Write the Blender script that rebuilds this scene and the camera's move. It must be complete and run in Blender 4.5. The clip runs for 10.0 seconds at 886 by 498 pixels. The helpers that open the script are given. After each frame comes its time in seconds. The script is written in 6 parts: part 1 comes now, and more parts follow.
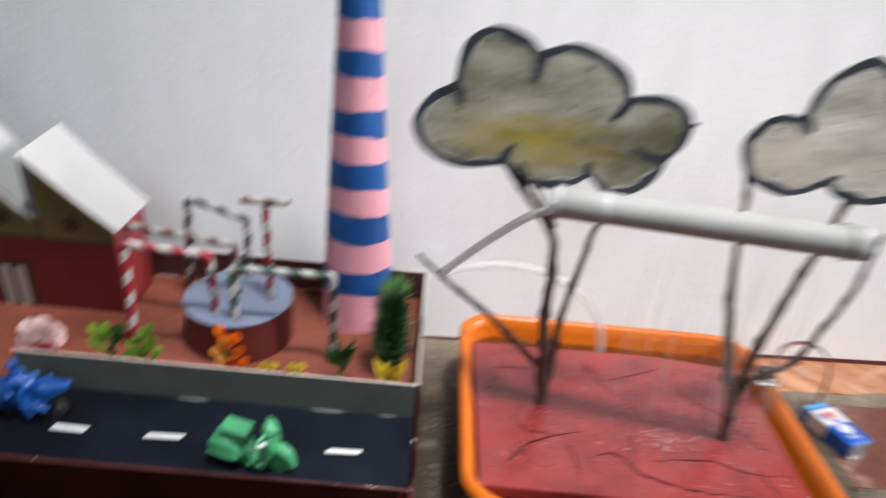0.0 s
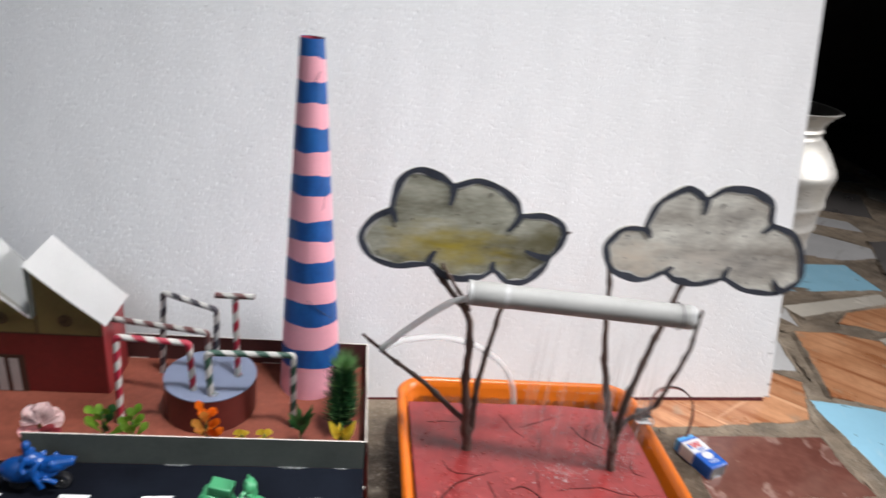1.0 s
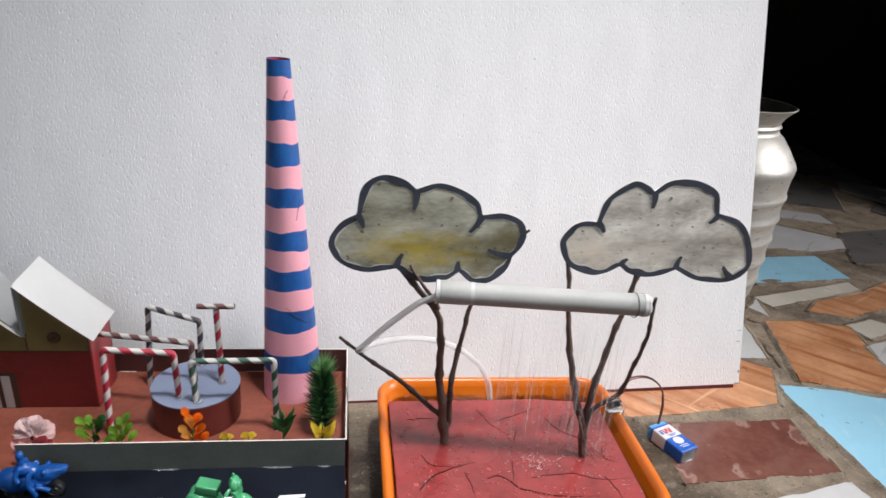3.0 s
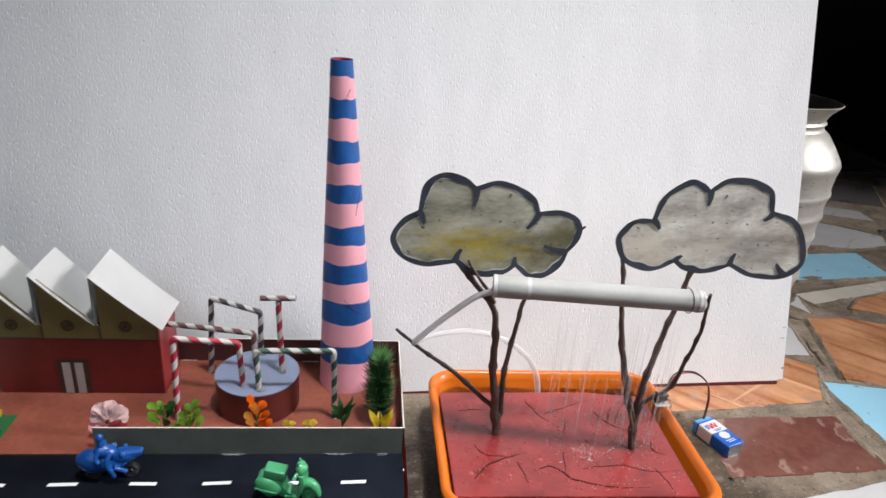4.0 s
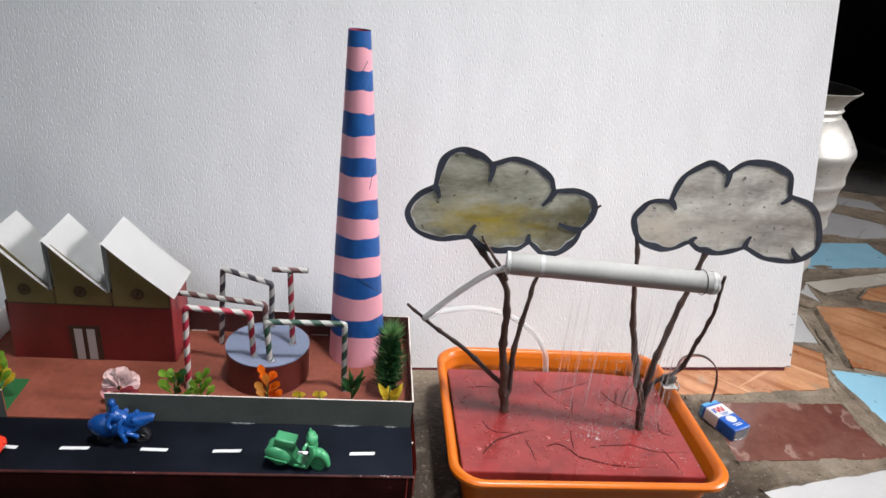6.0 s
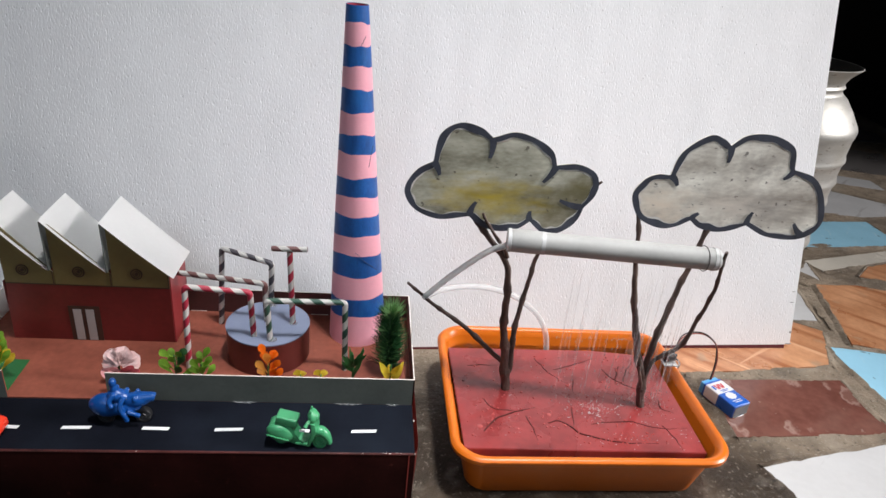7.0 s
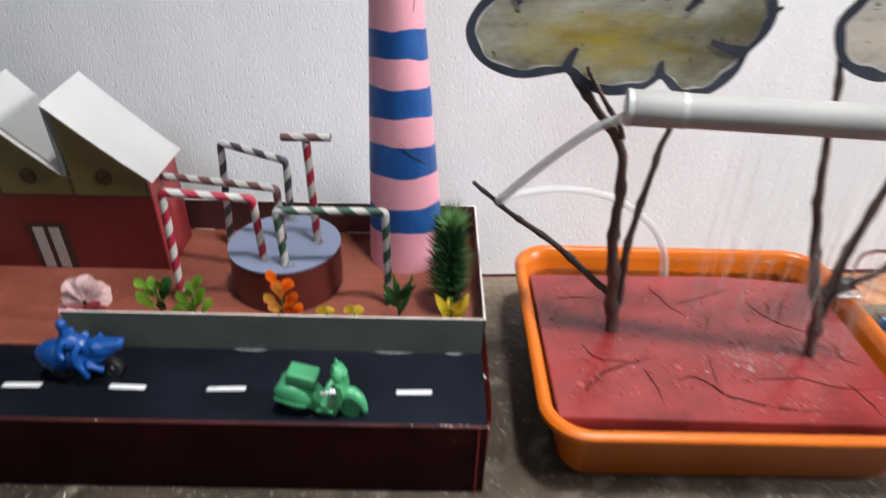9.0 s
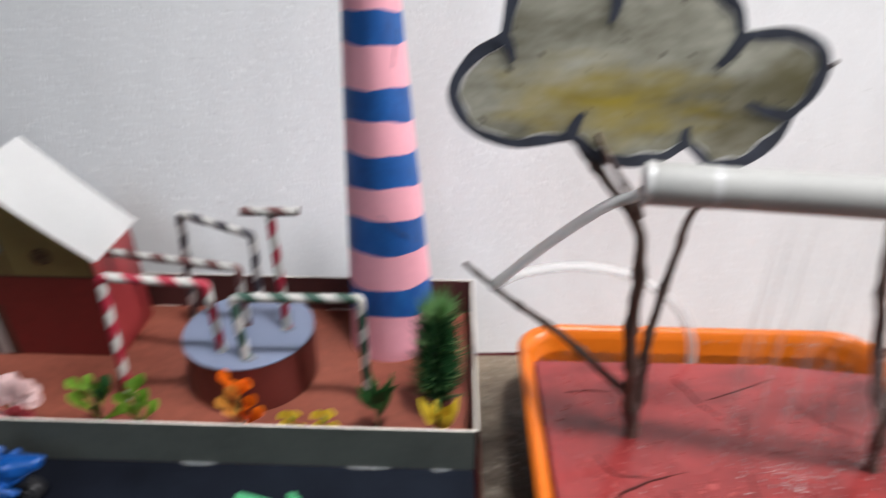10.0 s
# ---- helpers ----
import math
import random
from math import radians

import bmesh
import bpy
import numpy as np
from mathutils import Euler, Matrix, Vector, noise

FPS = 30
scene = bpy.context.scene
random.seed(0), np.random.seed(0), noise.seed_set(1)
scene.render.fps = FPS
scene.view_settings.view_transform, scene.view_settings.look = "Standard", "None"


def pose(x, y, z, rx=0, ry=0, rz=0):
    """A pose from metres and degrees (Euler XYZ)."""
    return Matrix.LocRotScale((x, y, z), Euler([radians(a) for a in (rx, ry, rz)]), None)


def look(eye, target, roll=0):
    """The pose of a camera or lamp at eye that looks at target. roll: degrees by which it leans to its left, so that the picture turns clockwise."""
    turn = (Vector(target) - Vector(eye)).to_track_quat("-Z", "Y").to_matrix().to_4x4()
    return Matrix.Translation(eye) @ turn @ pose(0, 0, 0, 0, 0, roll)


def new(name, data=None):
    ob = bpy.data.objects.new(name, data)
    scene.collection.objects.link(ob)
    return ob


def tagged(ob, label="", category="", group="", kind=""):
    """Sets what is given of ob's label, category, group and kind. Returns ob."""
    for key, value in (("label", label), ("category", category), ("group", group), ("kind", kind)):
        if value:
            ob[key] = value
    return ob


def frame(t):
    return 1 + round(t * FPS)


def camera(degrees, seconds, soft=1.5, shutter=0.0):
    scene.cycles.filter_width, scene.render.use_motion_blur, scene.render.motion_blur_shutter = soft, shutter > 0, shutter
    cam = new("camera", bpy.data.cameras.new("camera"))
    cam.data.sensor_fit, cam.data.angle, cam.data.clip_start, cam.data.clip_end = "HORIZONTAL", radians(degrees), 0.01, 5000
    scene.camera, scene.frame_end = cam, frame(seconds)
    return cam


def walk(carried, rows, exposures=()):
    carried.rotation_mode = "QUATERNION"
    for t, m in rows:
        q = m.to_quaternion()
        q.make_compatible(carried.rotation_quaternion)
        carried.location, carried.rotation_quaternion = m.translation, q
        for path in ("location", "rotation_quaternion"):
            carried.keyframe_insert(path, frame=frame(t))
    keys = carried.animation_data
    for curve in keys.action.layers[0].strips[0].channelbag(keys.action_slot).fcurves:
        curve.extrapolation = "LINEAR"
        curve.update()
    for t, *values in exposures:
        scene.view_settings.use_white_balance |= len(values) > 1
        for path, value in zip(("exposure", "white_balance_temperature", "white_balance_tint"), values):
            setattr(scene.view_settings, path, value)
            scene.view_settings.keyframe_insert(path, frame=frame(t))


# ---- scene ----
cam = camera(68.4, 10.0, soft=1.5, shutter=0.6)
PATH = [
    (0.0, -0.0071, -0.3145, 0.3925, 61.228, -5.755, 1.009),
    (0.1, 0.0020, -0.3226, 0.4099, 61.872, -5.589, -1.330),
    (0.2, 0.0064, -0.3336, 0.4248, 62.516, -5.763, -1.529),
    (0.3, 0.0055, -0.3415, 0.4423, 61.220, -4.297, 1.252),
    (0.5, -0.0362, -0.3714, 0.4463, 63.448, -2.865, 2.004),
    (0.7, -0.0512, -0.3802, 0.4651, 64.052, -4.747, 0.105),
    (0.8, -0.0416, -0.3928, 0.4654, 65.225, -5.824, -1.314),
    (0.9, -0.0347, -0.4008, 0.4738, 65.597, -6.770, -3.844),
    (1.0, -0.0240, -0.4093, 0.4763, 66.079, -6.856, -5.623),
    (1.5, 0.0032, -0.4344, 0.4790, 66.874, -3.468, -8.706),
    (2.0, 0.0138, -0.4460, 0.4784, 66.842, -2.970, -9.613),
    (2.5, 0.0083, -0.4448, 0.4796, 67.577, -4.101, -8.659),
    (4.0, -0.0395, -0.4559, 0.4869, 66.769, -4.292, -5.307),
    (4.5, -0.0475, -0.4635, 0.4882, 66.125, -4.273, -4.503),
    (5.0, -0.0479, -0.4604, 0.4822, 65.322, -4.633, -4.166),
    (5.5, -0.0468, -0.4577, 0.4812, 65.664, -5.474, -4.349),
    (7.0, -0.0489, -0.4554, 0.4727, 63.760, -5.248, -4.661),
    (7.5, -0.0476, -0.4550, 0.4714, 63.704, -4.948, -4.879),
    (8.0, -0.0437, -0.4463, 0.4631, 61.998, -3.599, -4.056),
    (8.3, -0.0298, -0.4229, 0.4475, 60.277, -3.451, -4.364),
    (8.4, -0.0299, -0.4095, 0.4369, 59.802, -2.960, -4.548),
    (8.5, -0.0330, -0.3900, 0.4222, 58.665, -2.696, -3.962),
    (8.6, -0.0258, -0.3656, 0.4134, 56.693, -2.199, -2.190),
    (8.8, -0.0330, -0.3287, 0.3800, 56.123, -2.947, -0.788),
    (9.0, -0.0358, -0.2980, 0.3599, 57.336, -1.563, -0.042),
    (9.2, -0.0294, -0.2649, 0.3648, 57.130, -1.223, 1.423),
    (9.5, -0.0313, -0.2403, 0.3517, 58.475, -0.371, 2.189),
    (9.7, -0.0269, -0.2298, 0.3482, 59.554, -0.060, 2.994),
    (9.9, -0.0164, -0.2239, 0.3458, 60.193, 0.501, 3.280),
    (10.0, -0.0166, -0.2234, 0.3525, 60.448, -0.764, 1.327),
]
walk(cam, [(t, pose(x, y, z, rx, ry, rz)) for t, x, y, z, rx, ry, rz in PATH], [(0.0, 0.0), (10.0, 0.0)])

# ---- world and light ----
world = bpy.data.worlds.new("daylight")
scene.world = world
world.use_nodes = True
wn = world.node_tree.nodes
sky = wn.new("ShaderNodeTexSky")
sky.sky_type, sky.sun_disc, sky.sun_elevation, sky.sun_rotation = "NISHITA", False, radians(38), radians(95)
world.node_tree.links.new(sky.outputs[0], wn["Background"].inputs[0])
wn["Background"].inputs[1].default_value = 0.1

# a skylight in the ceiling, an open window in the east wall and an unseen fill light added in the south wall
SKY_X, SKY_Y, SKY_H, CEIL = 0.56, -0.45, 0.19, 3.55
WIN_X, WIN_Y0, WIN_Y1, WIN_Z0, WIN_Z1 = 5.0, -1.25, -0.25, 2.00, 3.00
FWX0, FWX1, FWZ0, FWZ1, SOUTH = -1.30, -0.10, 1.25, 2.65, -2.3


def opening_light(name, at, target, sx, sy, watts, color, spread):
    d = bpy.data.lights.new(name, "AREA")
    d.shape, d.size, d.size_y, d.energy, d.color, d.spread = "RECTANGLE", sx, sy, watts, color, radians(spread)
    o = new(name, d)
    o.matrix_world = look(at, target)
    return o


opening_light("skylight_daylight", (SKY_X, SKY_Y, CEIL - 0.02), (0.08, 0.02, 0.06), 2 * SKY_H, 2 * SKY_H, 3.7, (0.985, 0.985, 1.0), 26)
opening_light("window_daylight", (WIN_X - 0.02, (WIN_Y0 + WIN_Y1) / 2, (WIN_Z0 + WIN_Z1) / 2), (-0.1, 0.05, -0.4), WIN_Y1 - WIN_Y0, WIN_Z1 - WIN_Z0, 27.0, (1.0, 0.97, 0.98), 50)
# fill from the south, added to brighten the board; no such source is seen
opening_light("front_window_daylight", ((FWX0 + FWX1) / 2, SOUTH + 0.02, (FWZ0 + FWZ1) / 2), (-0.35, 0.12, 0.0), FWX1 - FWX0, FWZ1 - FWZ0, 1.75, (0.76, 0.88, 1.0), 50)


# ---- materials ----
def material(name, color, rough=0.6, var=0.12, scale=60.0, bump=0.0, bump_scale=400.0, stretch=(1, 1, 1), metal=0.0, tint=None, coat=0.0, island=0.0, spec=0.5):
    """A surface with colour variation at two scales, uneven gloss and fine relief. stretch: object-space scaling of the pattern."""
    m = bpy.data.materials.new(name)
    m.use_nodes = True
    nt = m.node_tree
    n, link = nt.nodes, nt.links.new
    bsdf = n["Principled BSDF"]
    tc = n.new("ShaderNodeTexCoord")
    mp = n.new("ShaderNodeMapping")
    mp.inputs["Scale"].default_value = stretch
    link(tc.outputs["Object"], mp.inputs[0])
    n1 = n.new("ShaderNodeTexNoise")
    n1.inputs["Scale"].default_value, n1.inputs["Detail"].default_value = scale, 5.0
    n2 = n.new("ShaderNodeTexNoise")
    n2.inputs["Scale"].default_value, n2.inputs["Detail"].default_value = scale * 9, 4.0
    link(mp.outputs[0], n1.inputs[0])
    link(mp.outputs[0], n2.inputs[0])
    add = n.new("ShaderNodeMath")
    add.operation = "MULTIPLY_ADD"
    add.inputs[1].default_value = 0.45
    link(n2.outputs[0], add.inputs[0])
    link(n1.outputs[0], add.inputs[2])
    ramp = n.new("ShaderNodeValToRGB")
    ramp.color_ramp.elements[0].position, ramp.color_ramp.elements[1].position = 0.45, 1.0
    dark = [c * (1 - var) for c in color]
    lite = [min(1, c * (1 + var)) for c in (tint or color)]
    ramp.color_ramp.elements[0].color, ramp.color_ramp.elements[1].color = (*dark, 1), (*lite, 1)
    link(add.outputs[0], ramp.inputs[0])
    out = ramp.outputs[0]
    if island:
        info = n.new("ShaderNodeObjectInfo")
        hsv = n.new("ShaderNodeHueSaturation")
        mr = n.new("ShaderNodeMapRange")
        mr.inputs["To Min"].default_value, mr.inputs["To Max"].default_value = 1 - island, 1 + island
        link(info.outputs["Random"], mr.inputs[0])
        link(mr.outputs[0], hsv.inputs["Value"])
        link(out, hsv.inputs["Color"])
        out = hsv.outputs[0]
    link(out, bsdf.inputs["Base Color"])
    rr = n.new("ShaderNodeMapRange")
    rr.inputs["To Min"].default_value, rr.inputs["To Max"].default_value = max(0.02, rough - 0.1), min(1, rough + 0.1)
    link(n1.outputs[0], rr.inputs[0])
    link(rr.outputs[0], bsdf.inputs["Roughness"])
    bsdf.inputs["Metallic"].default_value = metal
    bsdf.inputs["Specular IOR Level"].default_value = spec
    bsdf.inputs["Coat Weight"].default_value = coat
    if bump:
        n3 = n.new("ShaderNodeTexNoise")
        n3.inputs["Scale"].default_value, n3.inputs["Detail"].default_value = bump_scale, 3.0
        link(mp.outputs[0], n3.inputs[0])
        bp = n.new("ShaderNodeBump")
        bp.inputs["Strength"].default_value, bp.inputs["Distance"].default_value = bump, 0.001
        link(n3.outputs[0], bp.inputs["Height"])
        link(bp.outputs[0], bsdf.inputs["Normal"])
    return m


def glass(name, color=(1, 1, 1), rough=0.02, ior=1.33):
    m = bpy.data.materials.new(name)
    m.use_nodes = True
    b = m.node_tree.nodes["Principled BSDF"]
    b.inputs["Base Color"].default_value = (*color, 1)
    b.inputs["Roughness"].default_value, b.inputs["IOR"].default_value, b.inputs["Transmission Weight"].default_value = rough, ior, 1.0
    return m


def painted_cloud(name, base, streak, blots):
    """Watercolour on card: soft horizontal brush streaks, blots of other paint (colour, centre, reach) and specks."""
    m = material(name, base, 0.75, 0.22, 19.0, 0.12, 300.0, (1, 1, 2.2), tint=streak)
    m.node_tree.nodes["Math"].inputs[1].default_value = 0.24
    for e, p in zip(m.node_tree.nodes["Color Ramp"].color_ramp.elements, (0.42, 0.80)):
        e.position = p
    nt = m.node_tree
    n, link = nt.nodes, nt.links.new
    bsdf = n["Principled BSDF"]
    old = bsdf.inputs["Base Color"].links[0].from_socket
    geo = n.new("ShaderNodeTexCoord")
    for blot, centre, reach in blots:
        mp = n.new("ShaderNodeMapping")
        mp.inputs["Location"].default_value = (-centre[0] / reach[0], 0, -centre[1] / reach[1])
        mp.inputs["Scale"].default_value = (1 / reach[0], 0, 1 / reach[1])
        link(geo.outputs["Object"], mp.inputs[0])
        wob = n.new("ShaderNodeTexNoise")
        wob.inputs["Scale"].default_value, wob.inputs["Detail"].default_value = 3.0, 6.0
        link(mp.outputs[0], wob.inputs[0])
        ln = n.new("ShaderNodeVectorMath")
        ln.operation = "LENGTH"
        link(mp.outputs[0], ln.inputs[0])
        sub = n.new("ShaderNodeMath")
        sub.operation = "MULTIPLY_ADD"
        sub.inputs[1].default_value = 1.6
        link(wob.outputs[0], sub.inputs[0])
        link(ln.outputs["Value"], sub.inputs[2])
        mr = n.new("ShaderNodeMapRange")
        mr.inputs["From Min"].default_value, mr.inputs["From Max"].default_value = 1.75, 0.75
        link(sub.outputs[0], mr.inputs[0])
        mix = n.new("ShaderNodeMix")
        mix.data_type = "RGBA"
        mix.inputs["B"].default_value = (*blot, 1)
        link(mr.outputs[0], mix.inputs["Factor"])
        link(old, mix.inputs["A"])
        old = mix.outputs["Result"]
    spk = n.new("ShaderNodeTexNoise")
    spk.inputs["Scale"].default_value, spk.inputs["Detail"].default_value = 160.0, 2.0
    link(geo.outputs["Object"], spk.inputs[0])
    sr = n.new("ShaderNodeMapRange")
    sr.inputs["From Min"].default_value, sr.inputs["From Max"].default_value, sr.inputs["To Max"].default_value = 0.67, 0.72, 0.75
    link(spk.outputs[0], sr.inputs[0])
    mix2 = n.new("ShaderNodeMix")
    mix2.data_type = "RGBA"
    mix2.inputs["B"].default_value = (0.06, 0.05, 0.04, 1)
    link(sr.outputs[0], mix2.inputs["Factor"])
    link(old, mix2.inputs["A"])
    link(mix2.outputs["Result"], bsdf.inputs["Base Color"])
    return m


M = {}
M["foam"] = material("white_foam", (0.82, 0.82, 0.825), 0.75, 0.05, 25.0, 0.40, 520.0, (1.0, 1.0, 0.40))
M["pitshade"] = material("pit_shade_grey", (0.36, 0.355, 0.36), 0.8, 0.2, 60.0)
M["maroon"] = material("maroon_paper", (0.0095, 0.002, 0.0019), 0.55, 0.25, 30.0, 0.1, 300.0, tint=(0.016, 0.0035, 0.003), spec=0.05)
# lighter maroon that paints in the light caught by the front fold
M["fold"] = material("lit_maroon_fold", (0.040, 0.010, 0.009), 0.5, 0.5, 60.0, 0.1, 300.0, tint=(0.07, 0.018, 0.016), spec=0.2)
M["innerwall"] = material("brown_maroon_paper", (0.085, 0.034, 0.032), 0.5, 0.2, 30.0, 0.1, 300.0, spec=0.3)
# redder, brighter copy of the maroon paper: light on the right side as colour
M["lit_side"] = material("lit_maroon_paper", (0.24, 0.036, 0.028), 0.5, 0.2, 40.0, 0.1, 300.0, spec=0.3)
M["road"] = material("black_chart_paper", (0.0050, 0.006, 0.0098), 0.7, 0.25, 25.0, 0.12, 500.0, spec=0.05)
M["yard"] = material("brown_chart_paper", (0.18, 0.048, 0.029), 0.6, 0.2, 18.0, 0.1, 400.0, tint=(0.24, 0.069, 0.043), spec=0.3)
M["greycard"] = material("grey_card", (0.074, 0.084, 0.076), 0.65, 0.2, 30.0, 0.08, 500.0)
M["cardedge"] = material("raw_card", (0.66, 0.60, 0.54), 0.8, 0.1, 60.0)
M["whitecard"] = material("white_card", (0.86, 0.86, 0.85), 0.5, 0.03, 25.0, 0.05, 400.0)
M["white"] = material("white_paper", (0.80, 0.80, 0.80), 0.6, 0.05, 40.0)
M["redcard"] = material("red_printed_card", (0.155, 0.015, 0.0135), 0.5, 0.25, 25.0, 0.06, 500.0)
# lighter copy of the red card, with the light on the right wall in it
M["lit_redcard"] = material("lit_red_card", (0.42, 0.05, 0.055), 0.45, 0.12, 30.0)
M["olive"] = material("olive_printed_card", (0.145, 0.112, 0.038), 0.5, 0.14, 30.0, 0.06, 500.0)
M["darkbrown"] = material("dark_brown_ink", (0.045, 0.022, 0.014), 0.5, 0.2, 60.0)
M["pane"] = material("pale_grey_print", (0.42, 0.40, 0.38), 0.5, 0.06, 60.0)
M["tanktop"] = material("blue_grey_paper", (0.175, 0.205, 0.295), 0.6, 0.06, 30.0, 0.05, 400.0)
M["tankside"] = material("red_brown_paper", (0.105, 0.019, 0.015), 0.4, 0.22, 25.0, 0.05, 400.0)
M["pink"] = material("pink_paper", (0.78, 0.36, 0.43), 0.55, 0.06, 30.0, 0.08, 300.0)
M["blue"] = material("blue_poster_paint", (0.007, 0.085, 0.31), 0.5, 0.35, 70.0, 0.1, 300.0, (1, 1, 0.4))
M["inner"] = material("crimson_paper", (0.35, 0.04, 0.07), 0.6, 0.1, 40.0)
M["s_white"] = material("straw_white", (0.54, 0.52, 0.49), 0.5, 0.06, 80.0)
M["s_red"] = material("straw_red", (0.36, 0.022, 0.045), 0.45, 0.12, 80.0)
M["s_black"] = material("straw_dark_grey", (0.06, 0.055, 0.065), 0.45, 0.15, 80.0)
M["s_brown"] = material("straw_brown", (0.15, 0.065, 0.06), 0.45, 0.15, 80.0)
M["s_green"] = material("straw_green", (0.035, 0.085, 0.06), 0.45, 0.15, 80.0)
M["glue"] = glass("clear_glue", (0.88, 0.90, 0.90), 0.15, 1.45)
M["glue"].node_tree.nodes["Principled BSDF"].inputs["Transmission Weight"].default_value = 0.85
M["ink"] = material("black_marker", (0.046, 0.053, 0.075), 0.55, 0.4, 60.0)
M["bark"] = material("twig_bark", (0.030, 0.018, 0.014), 0.50, 0.4, 90.0, 0.8, 420.0, (1, 1, 0.35), tint=(0.100, 0.064, 0.052))
M["pvc"] = material("grey_pvc", (0.38, 0.375, 0.36), 0.58, 0.1, 30.0, 0.05, 200.0)
M["tape"] = glass("clear_tape", (0.80, 0.80, 0.79), 0.25, 1.3)
M["tape"].node_tree.nodes["Principled BSDF"].inputs["Transmission Weight"].default_value = 0.35
M["hose"] = glass("clear_hose", (0.86, 0.87, 0.86), 0.4, 1.25)
M["hose"].node_tree.nodes["Principled BSDF"].inputs["Transmission Weight"].default_value = 0.5
M["water"] = glass("water", (1, 1, 1), 0.0, 1.33)
# nearly opaque: the red sheet seen through each drop is put into its colour
M["drop"] = glass("red_tinted_water", (0.40, 0.085, 0.08), 0.04, 1.4)
M["drop"].node_tree.nodes["Principled BSDF"].inputs["Transmission Weight"].default_value = 0.12
M["fall"] = glass("falling_water", (0.95, 0.93, 0.93), 0.2, 1.2)
M["fall"].node_tree.nodes["Principled BSDF"].inputs["Transmission Weight"].default_value = 0.3
M["fall"].node_tree.nodes["Principled BSDF"].inputs["Alpha"].default_value = 0.12
M["froth"] = glass("white_splash_glint", (0.95, 0.93, 0.92), 0.1, 1.33)
M["froth"].node_tree.nodes["Principled BSDF"].inputs["Transmission Weight"].default_value = 0.5
M["froth"].node_tree.nodes["Principled BSDF"].inputs["Alpha"].default_value = 0.85
M["hose_thin"] = glass("wet_clear_hose", (0.70, 0.70, 0.69), 0.25, 1.3)
hb = M["hose_thin"].node_tree.nodes["Principled BSDF"]
hb.inputs["Transmission Weight"].default_value, hb.inputs["Alpha"].default_value = 0.0, 0.36
M["orange"] = material("orange_plastic", (0.60, 0.135, 0.008), 0.32, 0.08, 20.0, 0.04, 300.0)
M["sheet"] = material("wet_red_foam", (0.195, 0.022, 0.022), 0.28, 0.22, 14.0, 0.14, 120.0, tint=(0.25, 0.033, 0.032), coat=0.40, spec=0.4)
M["sheet"].node_tree.nodes["Principled BSDF"].inputs["Coat Roughness"].default_value = 0.12
M["crack"] = material("dark_root_thread", (0.050, 0.009, 0.008), 0.6, 0.3, 200.0, spec=0.1)
M["cement"] = material("cement", (0.122, 0.090, 0.064), 0.75, 0.45, 5.0, 1.0, 190.0, tint=(0.260, 0.205, 0.148), spec=0.3)
M["t_orange"] = material("orange_tile", (0.46, 0.195, 0.088), 0.30, 0.18, 16.0, 0.06, 60.0, tint=(0.56, 0.29, 0.155))
M["t_blue"] = material("sky_blue_tile", (0.32, 0.60, 0.76), 0.22, 0.05, 14.0)
M["t_white"] = material("white_tile", (0.54, 0.535, 0.53), 0.22, 0.06, 16.0)
M["t_cream"] = material("cream_tile", (0.56, 0.52, 0.45), 0.25, 0.08, 16.0)
M["t_brown"] = material("maroon_brown_tile", (0.118, 0.041, 0.030), 0.20, 0.25, 12.0, tint=(0.165, 0.066, 0.050))
M["t_grey"] = material("grey_stone_tile", (0.13, 0.12, 0.115), 0.3, 0.25, 16.0)


def overlay(m, color, scale, low, high, stretch=(1, 1, 1), turn=0.0, amount=1.0, wave=False):
    """Streaks or stains of another colour over a material, from a thresholded pattern."""
    nt = m.node_tree
    n, link = nt.nodes, nt.links.new
    bsdf = n["Principled BSDF"]
    old = bsdf.inputs["Base Color"].links[0].from_socket
    tc, mp = n.new("ShaderNodeTexCoord"), n.new("ShaderNodeMapping")
    mp.vector_type = "TEXTURE"
    mp.inputs["Scale"].default_value, mp.inputs["Rotation"].default_value = [1 / k for k in stretch], (0, 0, radians(turn))
    link(tc.outputs["Object"], mp.inputs[0])
    tex = n.new("ShaderNodeTexWave" if wave else "ShaderNodeTexNoise")
    tex.inputs["Scale"].default_value, tex.inputs["Detail"].default_value = scale, 5.0
    if wave:
        tex.inputs["Distortion"].default_value, tex.inputs["Detail Scale"].default_value = 7.0, 1.6
    link(mp.outputs[0], tex.inputs[0])
    mr = n.new("ShaderNodeMapRange")
    mr.inputs["From Min"].default_value, mr.inputs["From Max"].default_value, mr.inputs["To Max"].default_value = low, high, amount
    link(tex.outputs["Fac"], mr.inputs[0])
    mix = n.new("ShaderNodeMix")
    mix.data_type = "RGBA"
    mix.inputs["B"].default_value = (*color, 1)
    link(mr.outputs[0], mix.inputs["Factor"])
    link(old, mix.inputs["A"])
    link(mix.outputs["Result"], bsdf.inputs["Base Color"])


overlay(M["t_orange"], (0.30, 0.095, 0.032), 26.0, 0.48, 0.66, (0.12, 2.0, 1), -43, 0.85)
overlay(M["t_orange"], (0.74, 0.44, 0.26), 15.0, 0.63, 0.66, (0.10, 2.6, 1), -43, 0.75)
overlay(M["t_orange"], (0.72, 0.42, 0.25), 20.0, 0.66, 0.69, (0.10, 2.2, 1), 32, 0.6)
overlay(M["t_orange"], (0.36, 0.28, 0.20), 30.0, 0.62, 0.72, amount=0.5)
